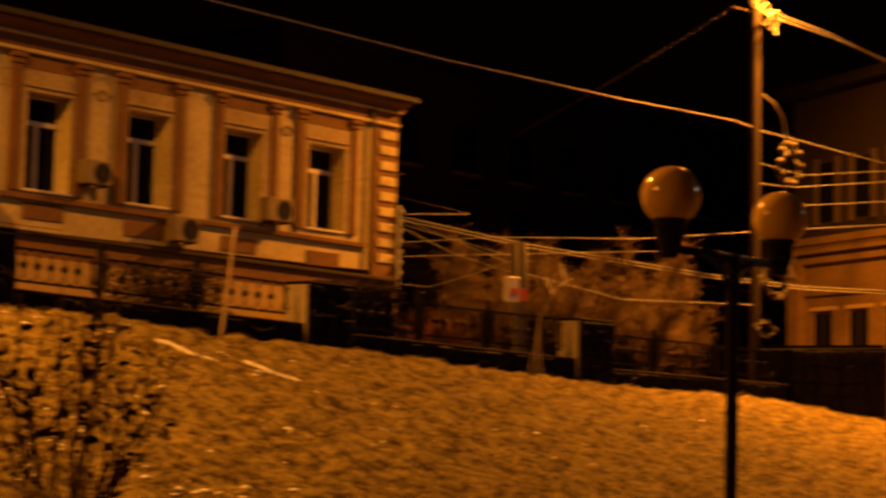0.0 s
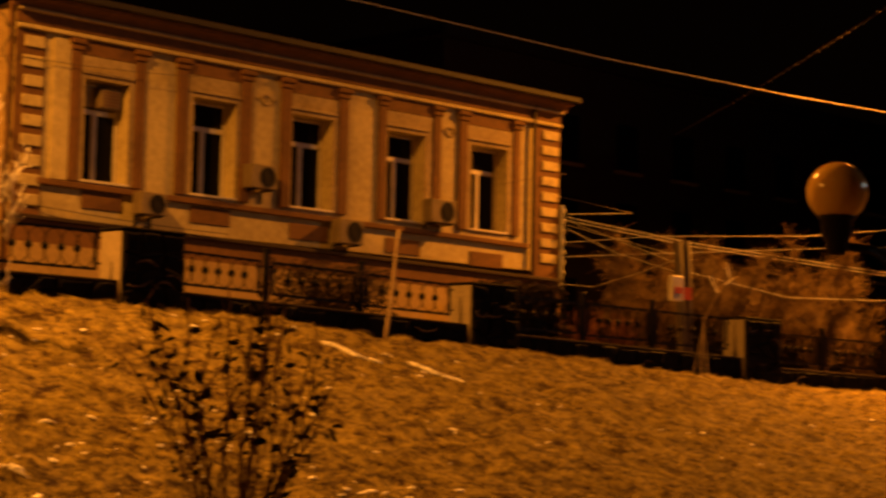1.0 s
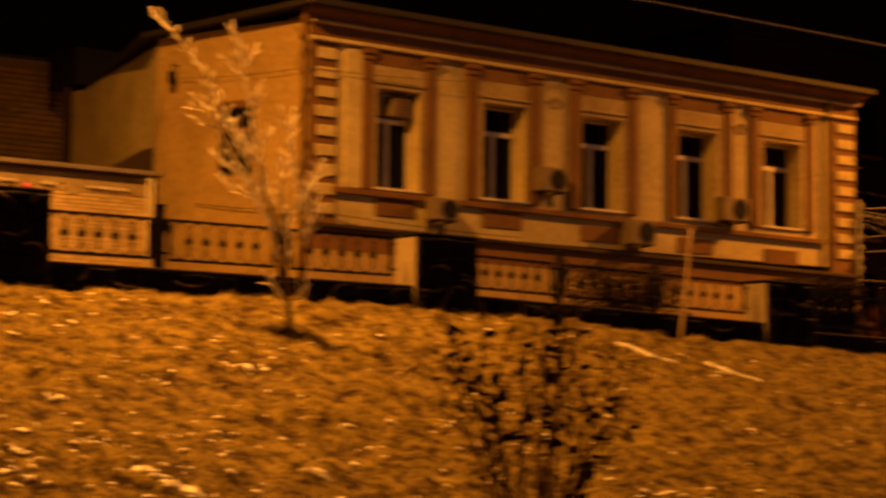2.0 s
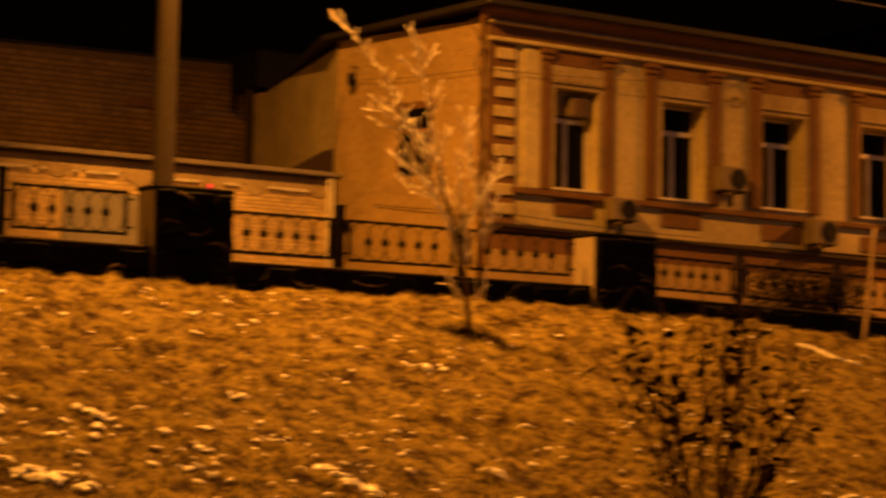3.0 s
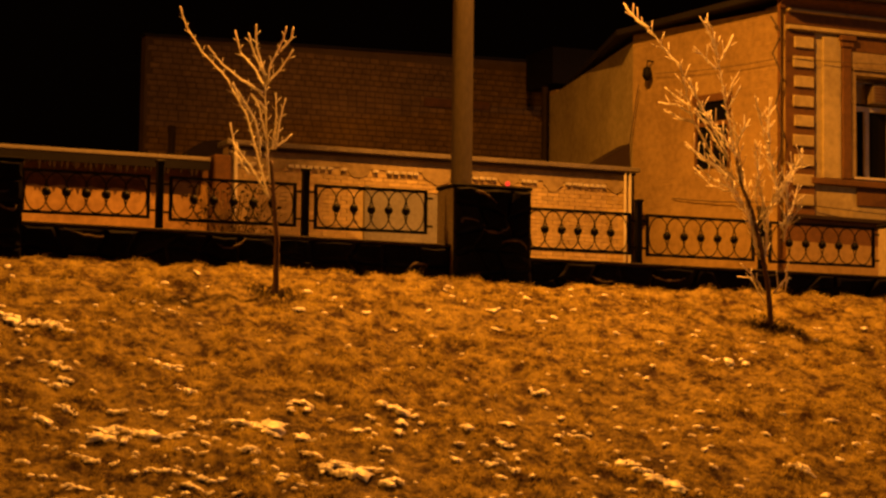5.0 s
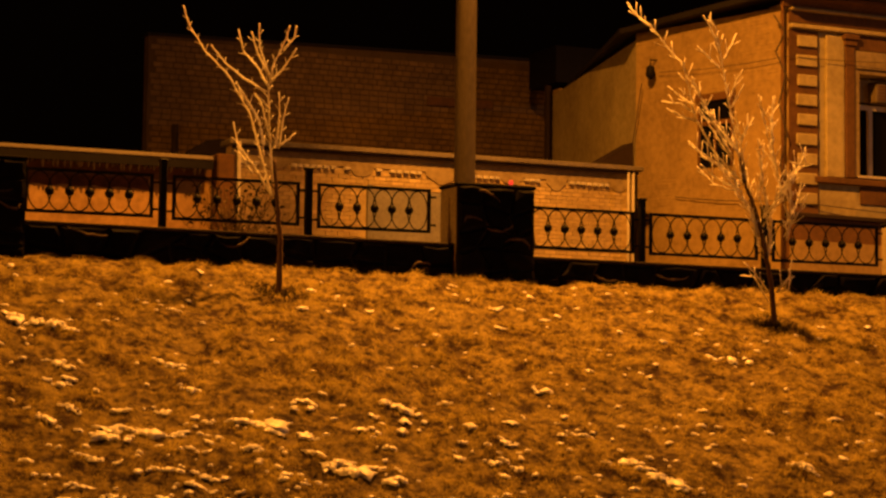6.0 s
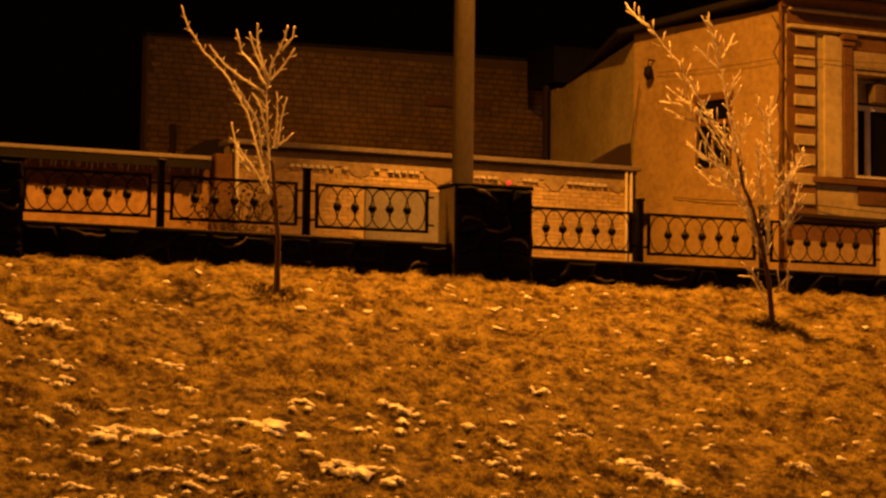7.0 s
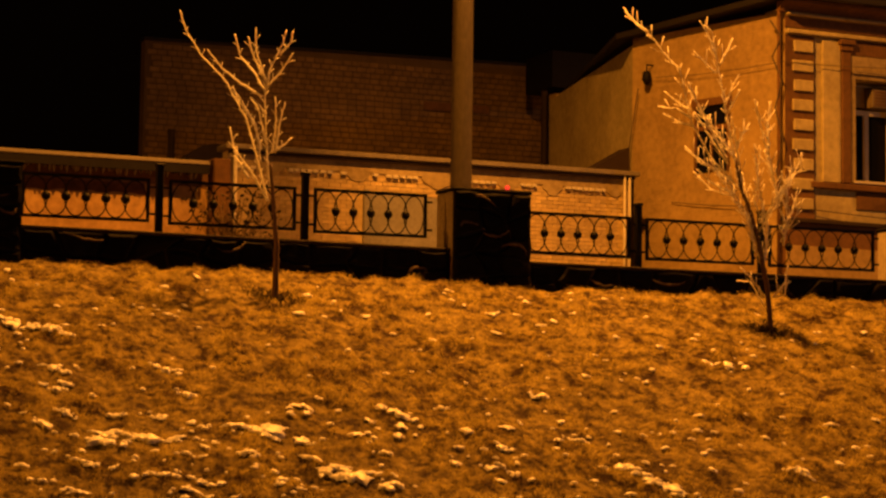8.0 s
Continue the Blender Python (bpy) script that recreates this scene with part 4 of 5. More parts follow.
# ---- the double globe lamp on the lawn ----
def globe_lamp():
    x, y = 12.03, 7.16
    g = bank(x, y)
    ob = thing("park_lamp", x, y, g, "black iron park lamp post with two unlit opal globes", "street lamp")
    top = 2.86
    bm = bmesh.new()
    lathe(bm, [(0.06, -0.1), (0.06, 0.1), (0.05, 0.14), (0.045, 0.2), (0.045, top - g - 0.1), (0.06, top - g - 0.08), (0.05, top - g)], (x, y, g), 12)
    part("post", bm, M_IRON, ob, smooth=True)
    ends = ((11.22, 7.17), (12.80, 7.23))
    a, b = Vector((*ends[0], 2.84)), Vector((*ends[1], 2.84))
    bm = bmesh.new()
    tube(bm, [a, b], 0.032, 8)
    part("crossbar", bm, M_IRON, ob, smooth=True)
    for e, sgn in zip(ends, (1, -1)):
        ex, ey = e
        bm = bmesh.new()
        pts = []
        for k in range(8):
            t = k / 7 * math.pi / 2
            pts.append(Vector((x, y, top - 0.42)).lerp(Vector((ex + (x - ex) * 0.35, ey + (y - ey) * 0.35, top - 0.42)), 1 - math.cos(t)) + Vector((0, 0, 0.40 * math.sin(t))))
        tube(bm, pts, 0.016, 6)
        part("brace", bm, M_IRON, ob, smooth=True)
        bm = bmesh.new()
        lathe(bm, [(0.05, 2.77), (0.07, 2.80), (0.075, 2.86), (0.1, 2.90), (0.105, 3.0), (0.124, 3.015), (0.12, 3.035)], (ex, ey, 0), 14)
        cup = part("holder", bm, M_IRON, ob, smooth=True)
        bm = bmesh.new()
        prof = [(0.2 * math.cos(t), 3.19 + 0.2 * math.sin(t)) for t in [radians(q) for q in range(-54, 88, 8)]] + [(0.006, 3.39)]
        lathe(bm, prof, (ex, ey, 0), 28)
        part("globe", bm, M_GLOBE, cup, "unlit opal plastic globe", smooth=True)


globe_lamp()


# ---- young trees, stakes and shrubs ----
M_TWIG = material("dim_frosted_twig", (0.17, 0.118, 0.05), 0.8, second=(0.055, 0.033, 0.014), scale=1.4, fine=12, bump=0)
M_REDTWIG = material("red_brown_twig", (0.27, 0.11, 0.045), 0.8, second=(0.10, 0.04, 0.018), scale=2, fine=14, bump=0)


def grow(bm, path, r0, r1, rng, spurs=True, gap=0.07, long=(0.06, 0.20), thick=0.0048, spread=0.9):
    """A limb along path with short spur twigs on all sides."""
    pts = []
    for a, b in zip(path, path[1:]):
        a, b = Vector(a), Vector(b)
        n = max(2, int((b - a).length / 0.05))
        for k in range(n):
            j = Vector((rng.uniform(-1, 1), rng.uniform(-1, 1), rng.uniform(-1, 1))) * 0.006
            pts.append(a.lerp(b, k / n) + j)
    pts.append(Vector(path[-1]))
    m = len(pts) - 1
    tube(bm, pts, [r0 + (r1 - r0) * (k / m) for k in range(m + 1)], 6)
    if not spurs:
        return
    length, side = 0.0, 1
    for k in range(1, m):
        d = (pts[k + 1] - pts[k - 1]).normalized()
        length += (pts[k] - pts[k - 1]).length
        if length > gap and k < m - 2:
            length, side = 0.0, -side
            out = d.cross(Vector((rng.uniform(-0.4, 0.4), -1, rng.uniform(-0.3, 0.3)))).normalized() * side + Vector((0, rng.uniform(-0.7, 0.7), 0))
            way = (d * rng.uniform(0.5, 1.0) + out * spread + Vector((0, 0, 0.35))).normalized()
            s = rng.uniform(*long)
            mid = pts[k] + way * s * 0.5 + Vector((0, 0, 0.01))
            tube(bm, [pts[k], mid, pts[k] + way * s + Vector((0, 0, s * 0.15))], [thick, thick * 0.9, thick * 0.6], 5)


def sapling(x, y, scale, azim, limbs, trunk, label, seed, gap=0.07, long=(0.06, 0.2), lean=0.0, extra=0, lift=0.0, spread=0.9, thick=0.0052):
    """limbs: paths of (across, up) in hundredths of the sapling's height unit."""
    rng = random.Random(seed)
    g = bank(x, y)
    across, depth = Vector((math.cos(azim), -math.sin(azim), 0)), Vector((math.sin(azim), math.cos(azim), 0))
    ob = thing("young_tree", x, y, g, label, "tree", "young trees on the bank")

    def place(path, wander):
        w, out = rng.uniform(-1, 1) * wander, []
        for i, (u, h) in enumerate(path):
            h = h + lift if h else h
            out.append(Vector((x, y, g)) + across * ((u - lean * h) * scale) + Vector((0, 0, h * scale)) + depth * (w * i / max(1, len(path) - 1)))
        return out
    bm = bmesh.new()
    grow(bm, [Vector((x, y, g - 0.1))] + place(trunk, 0.0)[1:], 0.05, 0.022, rng, spurs=False)
    part("trunk", bm, M_BARK, ob, "dark bare trunk", smooth=True)
    for path in limbs:
        bm = bmesh.new()
        grow(bm, place(path, 0.28), 0.0175, 0.0085, rng, gap=gap, long=long, thick=thick, spread=spread)
        part("limb", bm, M_FROST, ob, "frost-covered branch", smooth=True)
    for path in limbs[extra:]:
        side = [(u + rng.uniform(-16, 16) * i / len(path), h + rng.uniform(-22, 6)) for i, (u, h) in enumerate(path)]
        bm = bmesh.new()
        grow(bm, place(side[:4], 0.35), 0.012, 0.008, rng, gap=gap, long=long, thick=thick, spread=spread)
        part("limb", bm, M_FROST, ob, smooth=True)
    bm = bmesh.new()
    for k in range(260):
        a, r = rng.uniform(0, 6.28), rng.uniform(0.03, 0.42)
        px, py = x + r * math.cos(a), y + r * math.sin(a)
        pz = bank(px, py) + tussock(px, py)
        tube(bm, [(px, py, pz - 0.02), (px + rng.uniform(-0.08, 0.08), py + rng.uniform(-0.08, 0.08), pz + rng.uniform(0.03, 0.08))], [0.009, 0.003], 4)
    tagged(part("root_tuft", bm, M_DRYLEAF, ob), kind="stuff")
    return ob


# limbs as steps across and up, in units of about 6.5 mm
TREE_A = [
    [(-12, 165), (-30, 235), (-50, 310), (-88, 380), (-130, 425), (-158, 470), (-170, 508)],
    [(-12, 165), (-40, 215), (-75, 262)],
    [(-45, 205), (-70, 245), (-80, 300)],
    [(-10, 190), (-16, 280), (-18, 360), (-10, 395)],
    [(-18, 360), (-38, 398), (-62, 425), (-72, 468)],
    [(-15, 375), (-38, 420), (-48, 458)],
    [(-14, 372), (-34, 430), (-34, 472)],
    [(-14, 365), (-10, 400), (14, 450), (20, 475)],
    [(8, 425), (28, 450), (32, 470)],
    [(-12, 370), (14, 400), (32, 428)],
    [(-22, 350), (-60, 372), (-95, 398), (-118, 428)],
    [(-14, 260), (-30, 330), (-44, 350)],
    [(-16, 320), (-28, 335), (-44, 348)],
    [(-5, 250), (2, 310), (0, 350)],
    [(0, 250), (8, 300), (18, 340)],
    [(2, 255), (18, 268), (30, 280)],
    [(-25, 255), (-34, 300), (-62, 345), (-75, 365)],
]
TREE_B = [
    [(-55, 250), (-105, 305), (-140, 370), (-160, 465), (-180, 485), (-215, 530), (-250, 565), (-262, 582)],
    [(-215, 530), (-240, 550), (-258, 572)],
    [(-140, 375), (-165, 395), (-200, 402)],
    [(-135, 360), (-160, 370), (-190, 388)],
    [(-142, 390), (-170, 410), (-188, 428)],
    [(-55, 250), (-68, 330), (-82, 400), (-95, 480), (-104, 530), (-118, 545)],
    [(-95, 480), (-110, 520), (-125, 545)],
    [(-96, 455), (-118, 475), (-135, 490)],
    [(-90, 470), (-75, 500), (-68, 520)],
    [(-82, 395), (-68, 430), (-56, 448)],
    [(-50, 255), (-60, 320), (-70, 380)],
    [(-76, 385), (-62, 410), (-55, 425)],
    [(-60, 245), (-100, 285), (-150, 318)],
    [(-70, 265), (-125, 300), (-152, 330)],
    [(-75, 300), (-100, 345), (-125, 395)],
    [(-100, 345), (-128, 400), (-145, 440)],
    [(-60, 300), (-90, 340), (-120, 380)],
    [(-60, 330), (-44, 355), (-38, 368)],
    [(-22, 190), (10, 232), (0, 290), (-14, 340), (-30, 410)],
    [(-5, 320), (-6, 370), (-4, 405)],
    [(10, 232), (34, 268), (48, 300), (52, 318)],
    [(15, 175), (35, 210), (45, 255)],
    [(0, 225), (18, 252), (38, 285), (22, 290)],
    [(-64, 240), (-105, 262), (-130, 285)],
    [(-12, 60), (-35, 92), (-55, 112)],
    [(2, 60), (22, 85), (28, 118)],
    [(20, 150), (26, 200), (26, 260)],
    [(-20, 140), (-42, 200), (-75, 262), (-108, 300)],
    [(-14, 120), (-6, 180), (-22, 250), (-30, 330)],
    [(-10, 100), (-30, 170), (-50, 245), (-62, 300)],
]
sapling(8.74, 25.44, 0.00772, radians(19), TREE_A, [(0, 0), (3, 80), (-2, 165), (-8, 230)], "young bare tree with frost-white twigs in turf", 11, 0.075, (0.05, 0.12), 0.018, 16, 6.6, 1.2, 0.007)
sapling(16.32, 24.86, 0.00856, radians(33), TREE_B, [(0, 0), (-8, 80), (-22, 150), (-35, 205), (-55, 255), (-62, 300)], "larger young tree with frosted whip-like branches", 23, 0.075, (0.07, 0.23), 0.0, 14, 0.0, 0.75, 0.0078)


def stake(x0, y0, dx, dy, tall, r, label):
    g = bank(x0, y0)
    bm = bmesh.new()
    rng = random.Random(int(x0 * 10))
    n = 6
    tube(bm, [(x0 + dx * k / n + rng.uniform(-0.01, 0.01), y0 + dy * k / n, g - 0.1 + (tall + 0.1) * k / n) for k in range(n + 1)], [r * (1 - 0.25 * k / n) for k in range(n + 1)], 7)
    solid("wooden_stake", bm, M_STAKE, label, "stake", smooth=True)


stake(25.93, 26.39, 0.15, -0.15, 2.08, 0.039, "pale bare wooden stake leaning on the bank")


def propped_tree():
    x, y = 35.79, 26.38
    g = bank(x, y)
    az = radians(53.6)
    ac = Vector((math.cos(az), -math.sin(az), 0))
    o = Vector((x, y, g))
    ob = thing("propped_sapling", x, y, g, "thin bent sapling tied to two pale stakes", "tree")
    rng = random.Random(8)
    s = 0.01258
    for name, path, r in (("stake", [(-16, -8), (5, 95)], 0.014), ("stake", [(14, -8), (3, 98)], 0.014), ("trunk", [(0, -5), (2, 60), (4, 100), (28, 150), (58, 190)], 0.018)):
        bm = bmesh.new()
        grow(bm, [o + ac * u * s + Vector((0, 0, h * s)) for u, h in path], r, r * 0.55, rng, spurs=False)
        part(name, bm, M_STAKE, ob, smooth=True)
    for u, h, du, dh in ((28, 150, -14, 30), (40, 165, 20, 14), (48, 178, -4, 26)):
        bm = bmesh.new()
        grow(bm, [o + ac * u * s + Vector((0, 0, h * s)), o + ac * (u + du) * s + Vector((0, 0, (h + dh) * s))], 0.02, 0.012, rng, gap=0.1)
        part("twig", bm, M_FROST, ob)


propped_tree()


def leaf(bm, p, size, rng):
    """One dry curled leaf."""
    d = Vector((rng.uniform(-1, 1), rng.uniform(-1, 1), rng.uniform(-1, 0.4))).normalized()
    s = d.cross(Vector((rng.uniform(-1, 1), rng.uniform(-1, 1), rng.uniform(-1, 1)))).normalized()
    n = d.cross(s)
    a, b = size, size * rng.uniform(0.35, 0.6)
    pts = [p, p + d * a * 0.35 + s * b * 0.5 + n * a * 0.12, p + d * a * 0.75 + s * b * 0.35 + n * a * 0.2, p + d * a, p + d * a * 0.75 - s * b * 0.35 + n * a * 0.2, p + d * a * 0.35 - s * b * 0.5 + n * a * 0.12]
    c = p + d * a * 0.55 - n * a * 0.06
    v, m = [bm.verts.new(q) for q in pts], bm.verts.new(c)
    for i in range(6):
        bm.faces.new((v[i], v[(i + 1) % 6], m))


def near_bush():
    x, y = 4.43, 5.2
    g = bank(x, y)
    az = radians(40.3)
    ac, dp = Vector((math.cos(az), -math.sin(az), 0)), Vector((math.sin(az), math.cos(az), 0))
    o = Vector((x, y, g))
    ob = thing("rose_bush", x, y, g, "leggy dark shrub with a few withered leaves", "shrub")
    rng = random.Random(31)
    s = 0.00195
    stems = [[(-50, 0), (-75, 120), (-110, 230), (-165, 300), (-192, 345)], [(-45, 0), (-70, 110), (-118, 250), (-150, 310), (-160, 370)],
             [(-40, 0), (-62, 140), (-70, 240), (-62, 330), (-40, 385)], [(-50, 0), (-55, 120), (-85, 220), (-130, 290), (-170, 400), (-160, 425)],
             [(10, 0), (22, 150), (40, 300), (40, 420), (44, 470)], [(5, 0), (18, 140), (40, 220), (38, 330), (46, 395)],
             [(25, 0), (60, 70), (95, 150), (118, 240), (130, 330)], [(30, 0), (72, 90), (125, 170), (150, 240), (165, 300)],
             [(-45, 20), (-30, 130), (-20, 240), (5, 300), (8, 360)], [(-55, 10), (-95, 90), (-120, 180), (-138, 270), (-120, 330)],
             [(20, 10), (60, 100), (80, 200), (82, 280)], [(-20, 0), (-28, 140), (-22, 280), (-30, 440)], [(0, 0), (8, 160), (14, 300), (12, 400)],
             [(35, 0), (80, 130), (112, 280), (128, 360)], [(15, 0), (35, 180), (60, 330), (72, 400)], [(-60, 0), (-88, 140), (-100, 280), (-98, 410)]]
    tips = []
    stems += [[(u + rng.uniform(-22, 22), h * rng.uniform(0.7, 0.95)) for u, h in path] for path in stems[::2]]
    for path in stems:
        w = rng.uniform(-0.25, 0.25)
        w *= 0.65
        pts = [o + ac * path[0][0] * s * 0.4 - Vector((0, 0, 0.05))] + [o + ac * u * s + Vector((0, 0, 1.22 + h * s)) + dp * (w * i / (len(path) - 1)) for i, (u, h) in enumerate(path)]
        bm = bmesh.new()
        grow(bm, pts, 0.009, 0.0028, rng, gap=0.09, long=(0.04, 0.16), thick=0.0021, spread=0.55)
        part("stem", bm, M_REDBARK, ob, smooth=True)
        tips += [p.lerp(q, rng.random()) for p, q in zip(pts[2:], pts[3:]) for _ in range(4)]
    for p in tips:
        if rng.random() < 0.8:
            q = p + ac * rng.uniform(-0.045, 0.045) + Vector((0, 0, rng.uniform(-0.04, 0.04)))
            for _ in range(rng.choice((1, 1, 1, 1, 2))):
                bm = bmesh.new()
                leaf(bm, q + Vector((rng.uniform(-0.02, 0.02), rng.uniform(-0.02, 0.02), rng.uniform(-0.02, 0.02))), rng.uniform(0.03, 0.06), rng)
                part("leaf", bm, M_DRYLEAF, ob)


near_bush()


def twiggy_shrub(x, y, z, wide, tall, n, label, seed, mat=None, leaves=0):
    rng = random.Random(seed)
    ob = thing("shrub", x, y, z, label, "shrub")
    bm = bmesh.new()
    for _ in range(n):
        a = rng.uniform(0, 6.28)
        u, v = math.cos(a) * wide * rng.random(), math.sin(a) * wide * 0.5 * rng.random()
        top = Vector((x + u, y + v, z + tall * rng.uniform(0.45, 1)))
        mid = Vector((x + u * 0.4, y + v * 0.4, z + (top.z - z) * 0.5))
        tube(bm, [(x + u * 0.1, y + v * 0.1, z - 0.1), mid, top], [0.012, 0.009, 0.005], 4)
        for _ in range(3):
            p = mid.lerp(top, rng.random())
            tube(bm, [p, p + Vector((rng.uniform(-0.18, 0.18), rng.uniform(-0.1, 0.1), rng.uniform(0.02, 0.2)))], [0.006, 0.004], 4)
    tagged(part("twig_mass", bm, mat or M_BARK, ob), kind="stuff")
    if leaves:
        bm = bmesh.new()
        for _ in range(leaves):
            a, r = rng.uniform(0, 6.28), math.sqrt(rng.random())
            leaf(bm, Vector((x + math.cos(a) * r * wide, y + math.sin(a) * r * wide * 0.45, z + tall * rng.random())), rng.uniform(0.05, 0.1), rng)
        tagged(part("foliage", bm, M_DRYLEAF, ob), kind="stuff")


twiggy_shrub(8.85, 27.75, bank(8.85, 27.75), 0.8, 1.35, 60, "dry brown twiggy shrub behind the railing", 2, M_TWIG, leaves=230)
twiggy_shrub(25.7, 27.6, bank(25.7, 27.6), 1.5, 1.15, 120, "low dark shrub behind the railing", 3, leaves=3600)


def hedge(x0, x1, y, z0, z1, seed):
    rng = random.Random(seed)
    ob = thing("hedge", (x0 + x1) / 2, y, z0, "clipped dark evergreen hedge behind the railing", "hedge")
    bm = bmesh.new()
    for _ in range(5200):
        p = Vector((rng.uniform(x0, x1), y + rng.uniform(-0.3, 0.3), z0 + (z1 - z0) * rng.random() ** 0.8 + rng.uniform(-0.03, 0.05)))
        leaf(bm, p, rng.uniform(0.06, 0.13), rng)
    tagged(part("foliage", bm, M_DRYLEAF, ob), kind="stuff")
    part("core", soft(boxes((x0 + 0.1, x1 - 0.1, y - 0.2, y + 0.2, z0 - 0.3, z1 - 0.1)), 0.08, 2), M_DRYLEAF, ob)


for i, x in enumerate((33.0, 34.2, 35.6, 37.0)):
    twiggy_shrub(x, 29.6, bank(x, 29.6), 0.8, 1.35, 110, "tangled red-brown winter shrub beside the street", 30 + i, M_REDTWIG)
hedge(30.0, 32.4, 27.75, 3.1, 4.58, 4)


def bare_tree(x, y, z, tall, wide, n, label, seed):
    """A bare crown of many fine frosted shoots on a short forked trunk."""
    rng = random.Random(seed)
    ob = thing("bare_tree", x, y, z, label, "tree", "bare trees beyond the railing")
    bm = bmesh.new()
    grow(bm, [(x, y, z - 0.2), (x + 0.1, y, z + tall * 0.25), (x - 0.1, y, z + tall * 0.5)], 0.12, 0.07, rng, spurs=False)
    part("trunk", bm, M_BARK, ob, smooth=True)
    for _ in range(9):
        a = rng.uniform(0, 6.28)
        tip = Vector((x + math.cos(a) * wide * rng.uniform(0.5, 1), y + math.sin(a) * wide * 0.6, z + tall * rng.uniform(0.45, 1)))
        root = Vector((x, y, z + tall * rng.uniform(0.15, 0.4)))
        mid = root.lerp(tip, 0.5) + Vector((0, 0, tall * 0.08))
        bm = bmesh.new()
        tube(bm, [root, mid, tip], [0.045, 0.028, 0.012], 5)
        for _ in range(n):
            u = rng.random()
            p = root.lerp(mid, u * 2) if u < 0.5 else mid.lerp(tip, u * 2 - 1)
            w = Vector((rng.uniform(-1, 1), rng.uniform(-0.7, 0.7), rng.uniform(-0.35, 0.9)))
            q = p + w * rng.uniform(0.25, 0.7)
            tube(bm, [p, p.lerp(q, 0.5) + Vector((0, 0, 0.05)), q], [0.009, 0.007, 0.005], 4)
        part("limb", bm, M_TWIG, ob)


for i, (x, y, tall, wide) in enumerate(((43.6, 31.2, 3.6, 1.7), (46.2, 32.4, 4.4, 2.0), (48.4, 31.6, 4.6, 1.9), (51.2, 33.4, 4.8, 2.1), (54.5, 34.0, 4.6, 2.0), (44.8, 34.5, 4.6, 2.0), (42.4, 33.4, 3.4, 1.6), (49.8, 34.6, 4.7, 2.2), (47.2, 30.6, 3.4, 1.7))):
    bare_tree(x, y, bank(x, 30), tall, wide, 250, "dim bare tree with a dense frosted crown", 60 + i)


# ---- the stone parapet at the railing's end ----
def end_parapet():
    low = 1.6
    ob = thing("stone_parapet", 51, FENCE_Y, low, "massive black rubble parapet with a rounded end", "parapet")
    bm = soft(boxes((47.92, 53.95, 26.72, 27.9, low, 4.06, low, 4.36)), 0.12, 3)
    part("body", bm, M_STONE, ob)
    clad(ob, 48.0, 53.8, low + 0.1, 3.95, 4.2, 26.72, 0.7, 91)


end_parapet()


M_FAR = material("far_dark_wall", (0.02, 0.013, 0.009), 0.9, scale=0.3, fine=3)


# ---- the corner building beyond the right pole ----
# window trim darkened in colour for the weak light upstairs
M_SHADED_TRIM = material("shaded_trim", (0.085, 0.058, 0.035), 0.9, scale=1, fine=8)


M_TAN = material("tan_stucco", (0.185, 0.118, 0.042), 0.9, second=(0.115, 0.07, 0.026), scale=0.5, fine=6, bump=0.4, depth=0.015)


def corner_building():
    o = Vector((66.6, 36.4, 0))
    u = Vector((-0.47, -0.883, 0))
    v = Vector((-0.883, 0.47, 0))
    ob = thing("corner_building", o.x, o.y, 1.5, "two-storey ochre stucco building with banded cornice", "building")

    def piece(name, s0, s1, d0, d1, z0, z1, mat, parent=None, label=""):
        foot = [o + u * s0 + v * d0, o + u * s1 + v * d0, o + u * s1 + v * d1, o + u * s0 + v * d1]
        return part(name, prism(bmesh.new(), foot, z0, z1), mat, parent or ob, label)
    piece("wall", -1.0, 22.0, -12.0, 0.0, 0.8, 9.0, M_TAN)
    # above z 9 the lamplight's fade is painted as a darker wall
    piece("upper_wall", -1.0, 22.0, -12.0, -0.004, 9.002, 14.5, M_FAR, label="upper storey with its dim light put into a dark colour")
    piece("pilaster", -1.0, -0.2, 0.003, 0.25, 0.8, 8.1, M_TAN)
    for z, d, h in ((8.05, 0.16, 0.22), (8.42, 0.26, 0.2), (8.75, 0.36, 0.26), (6.85, 0.1, 0.16)):
        piece("band", -1.0, 22.0, 0.003, d, z, z + h, M_TAN)
    for k in range(22):
        piece("dentil", -0.6 + k * 0.5, -0.38 + k * 0.5, 0.003, 0.3, 8.625, 8.745, M_TAN)
    for k in range(5):
        s = 0.55 + k * 2.3
        w = piece("window", s, s + 1.25, 0.004, 0.03, 4.7, 6.15, M_GLASS)
        piece("surround", s - 0.22, s, 0.004, 0.12, 4.6, 6.25, M_TAN, w)
        piece("surround", s + 1.25, s + 1.45, 0.004, 0.12, 4.6, 6.25, M_TAN, w)
        piece("arch", s - 0.22, s + 1.45, 0.004, 0.14, 6.26, 6.4, M_OCHRE, w)
        piece("mullion", s + 0.53, s + 0.61, 0.031, 0.06, 4.7, 6.15, M_DARKWOOD, w)
        w = piece("window", s + 0.2, s + 1.35, 0.004, 0.03, 9.6, 11.8, M_GLASS)
        piece("surround", s, s + 0.198, 0.004, 0.12, 9.5, 12.0, M_SHADED_TRIM, w)
        piece("surround", s + 1.352, s + 1.55, 0.004, 0.12, 9.5, 12.0, M_SHADED_TRIM, w)
    piece("roof", -1.4, 22.4, -12.4, 0.5, 14.502, 14.9, M_ROOF)


corner_building()


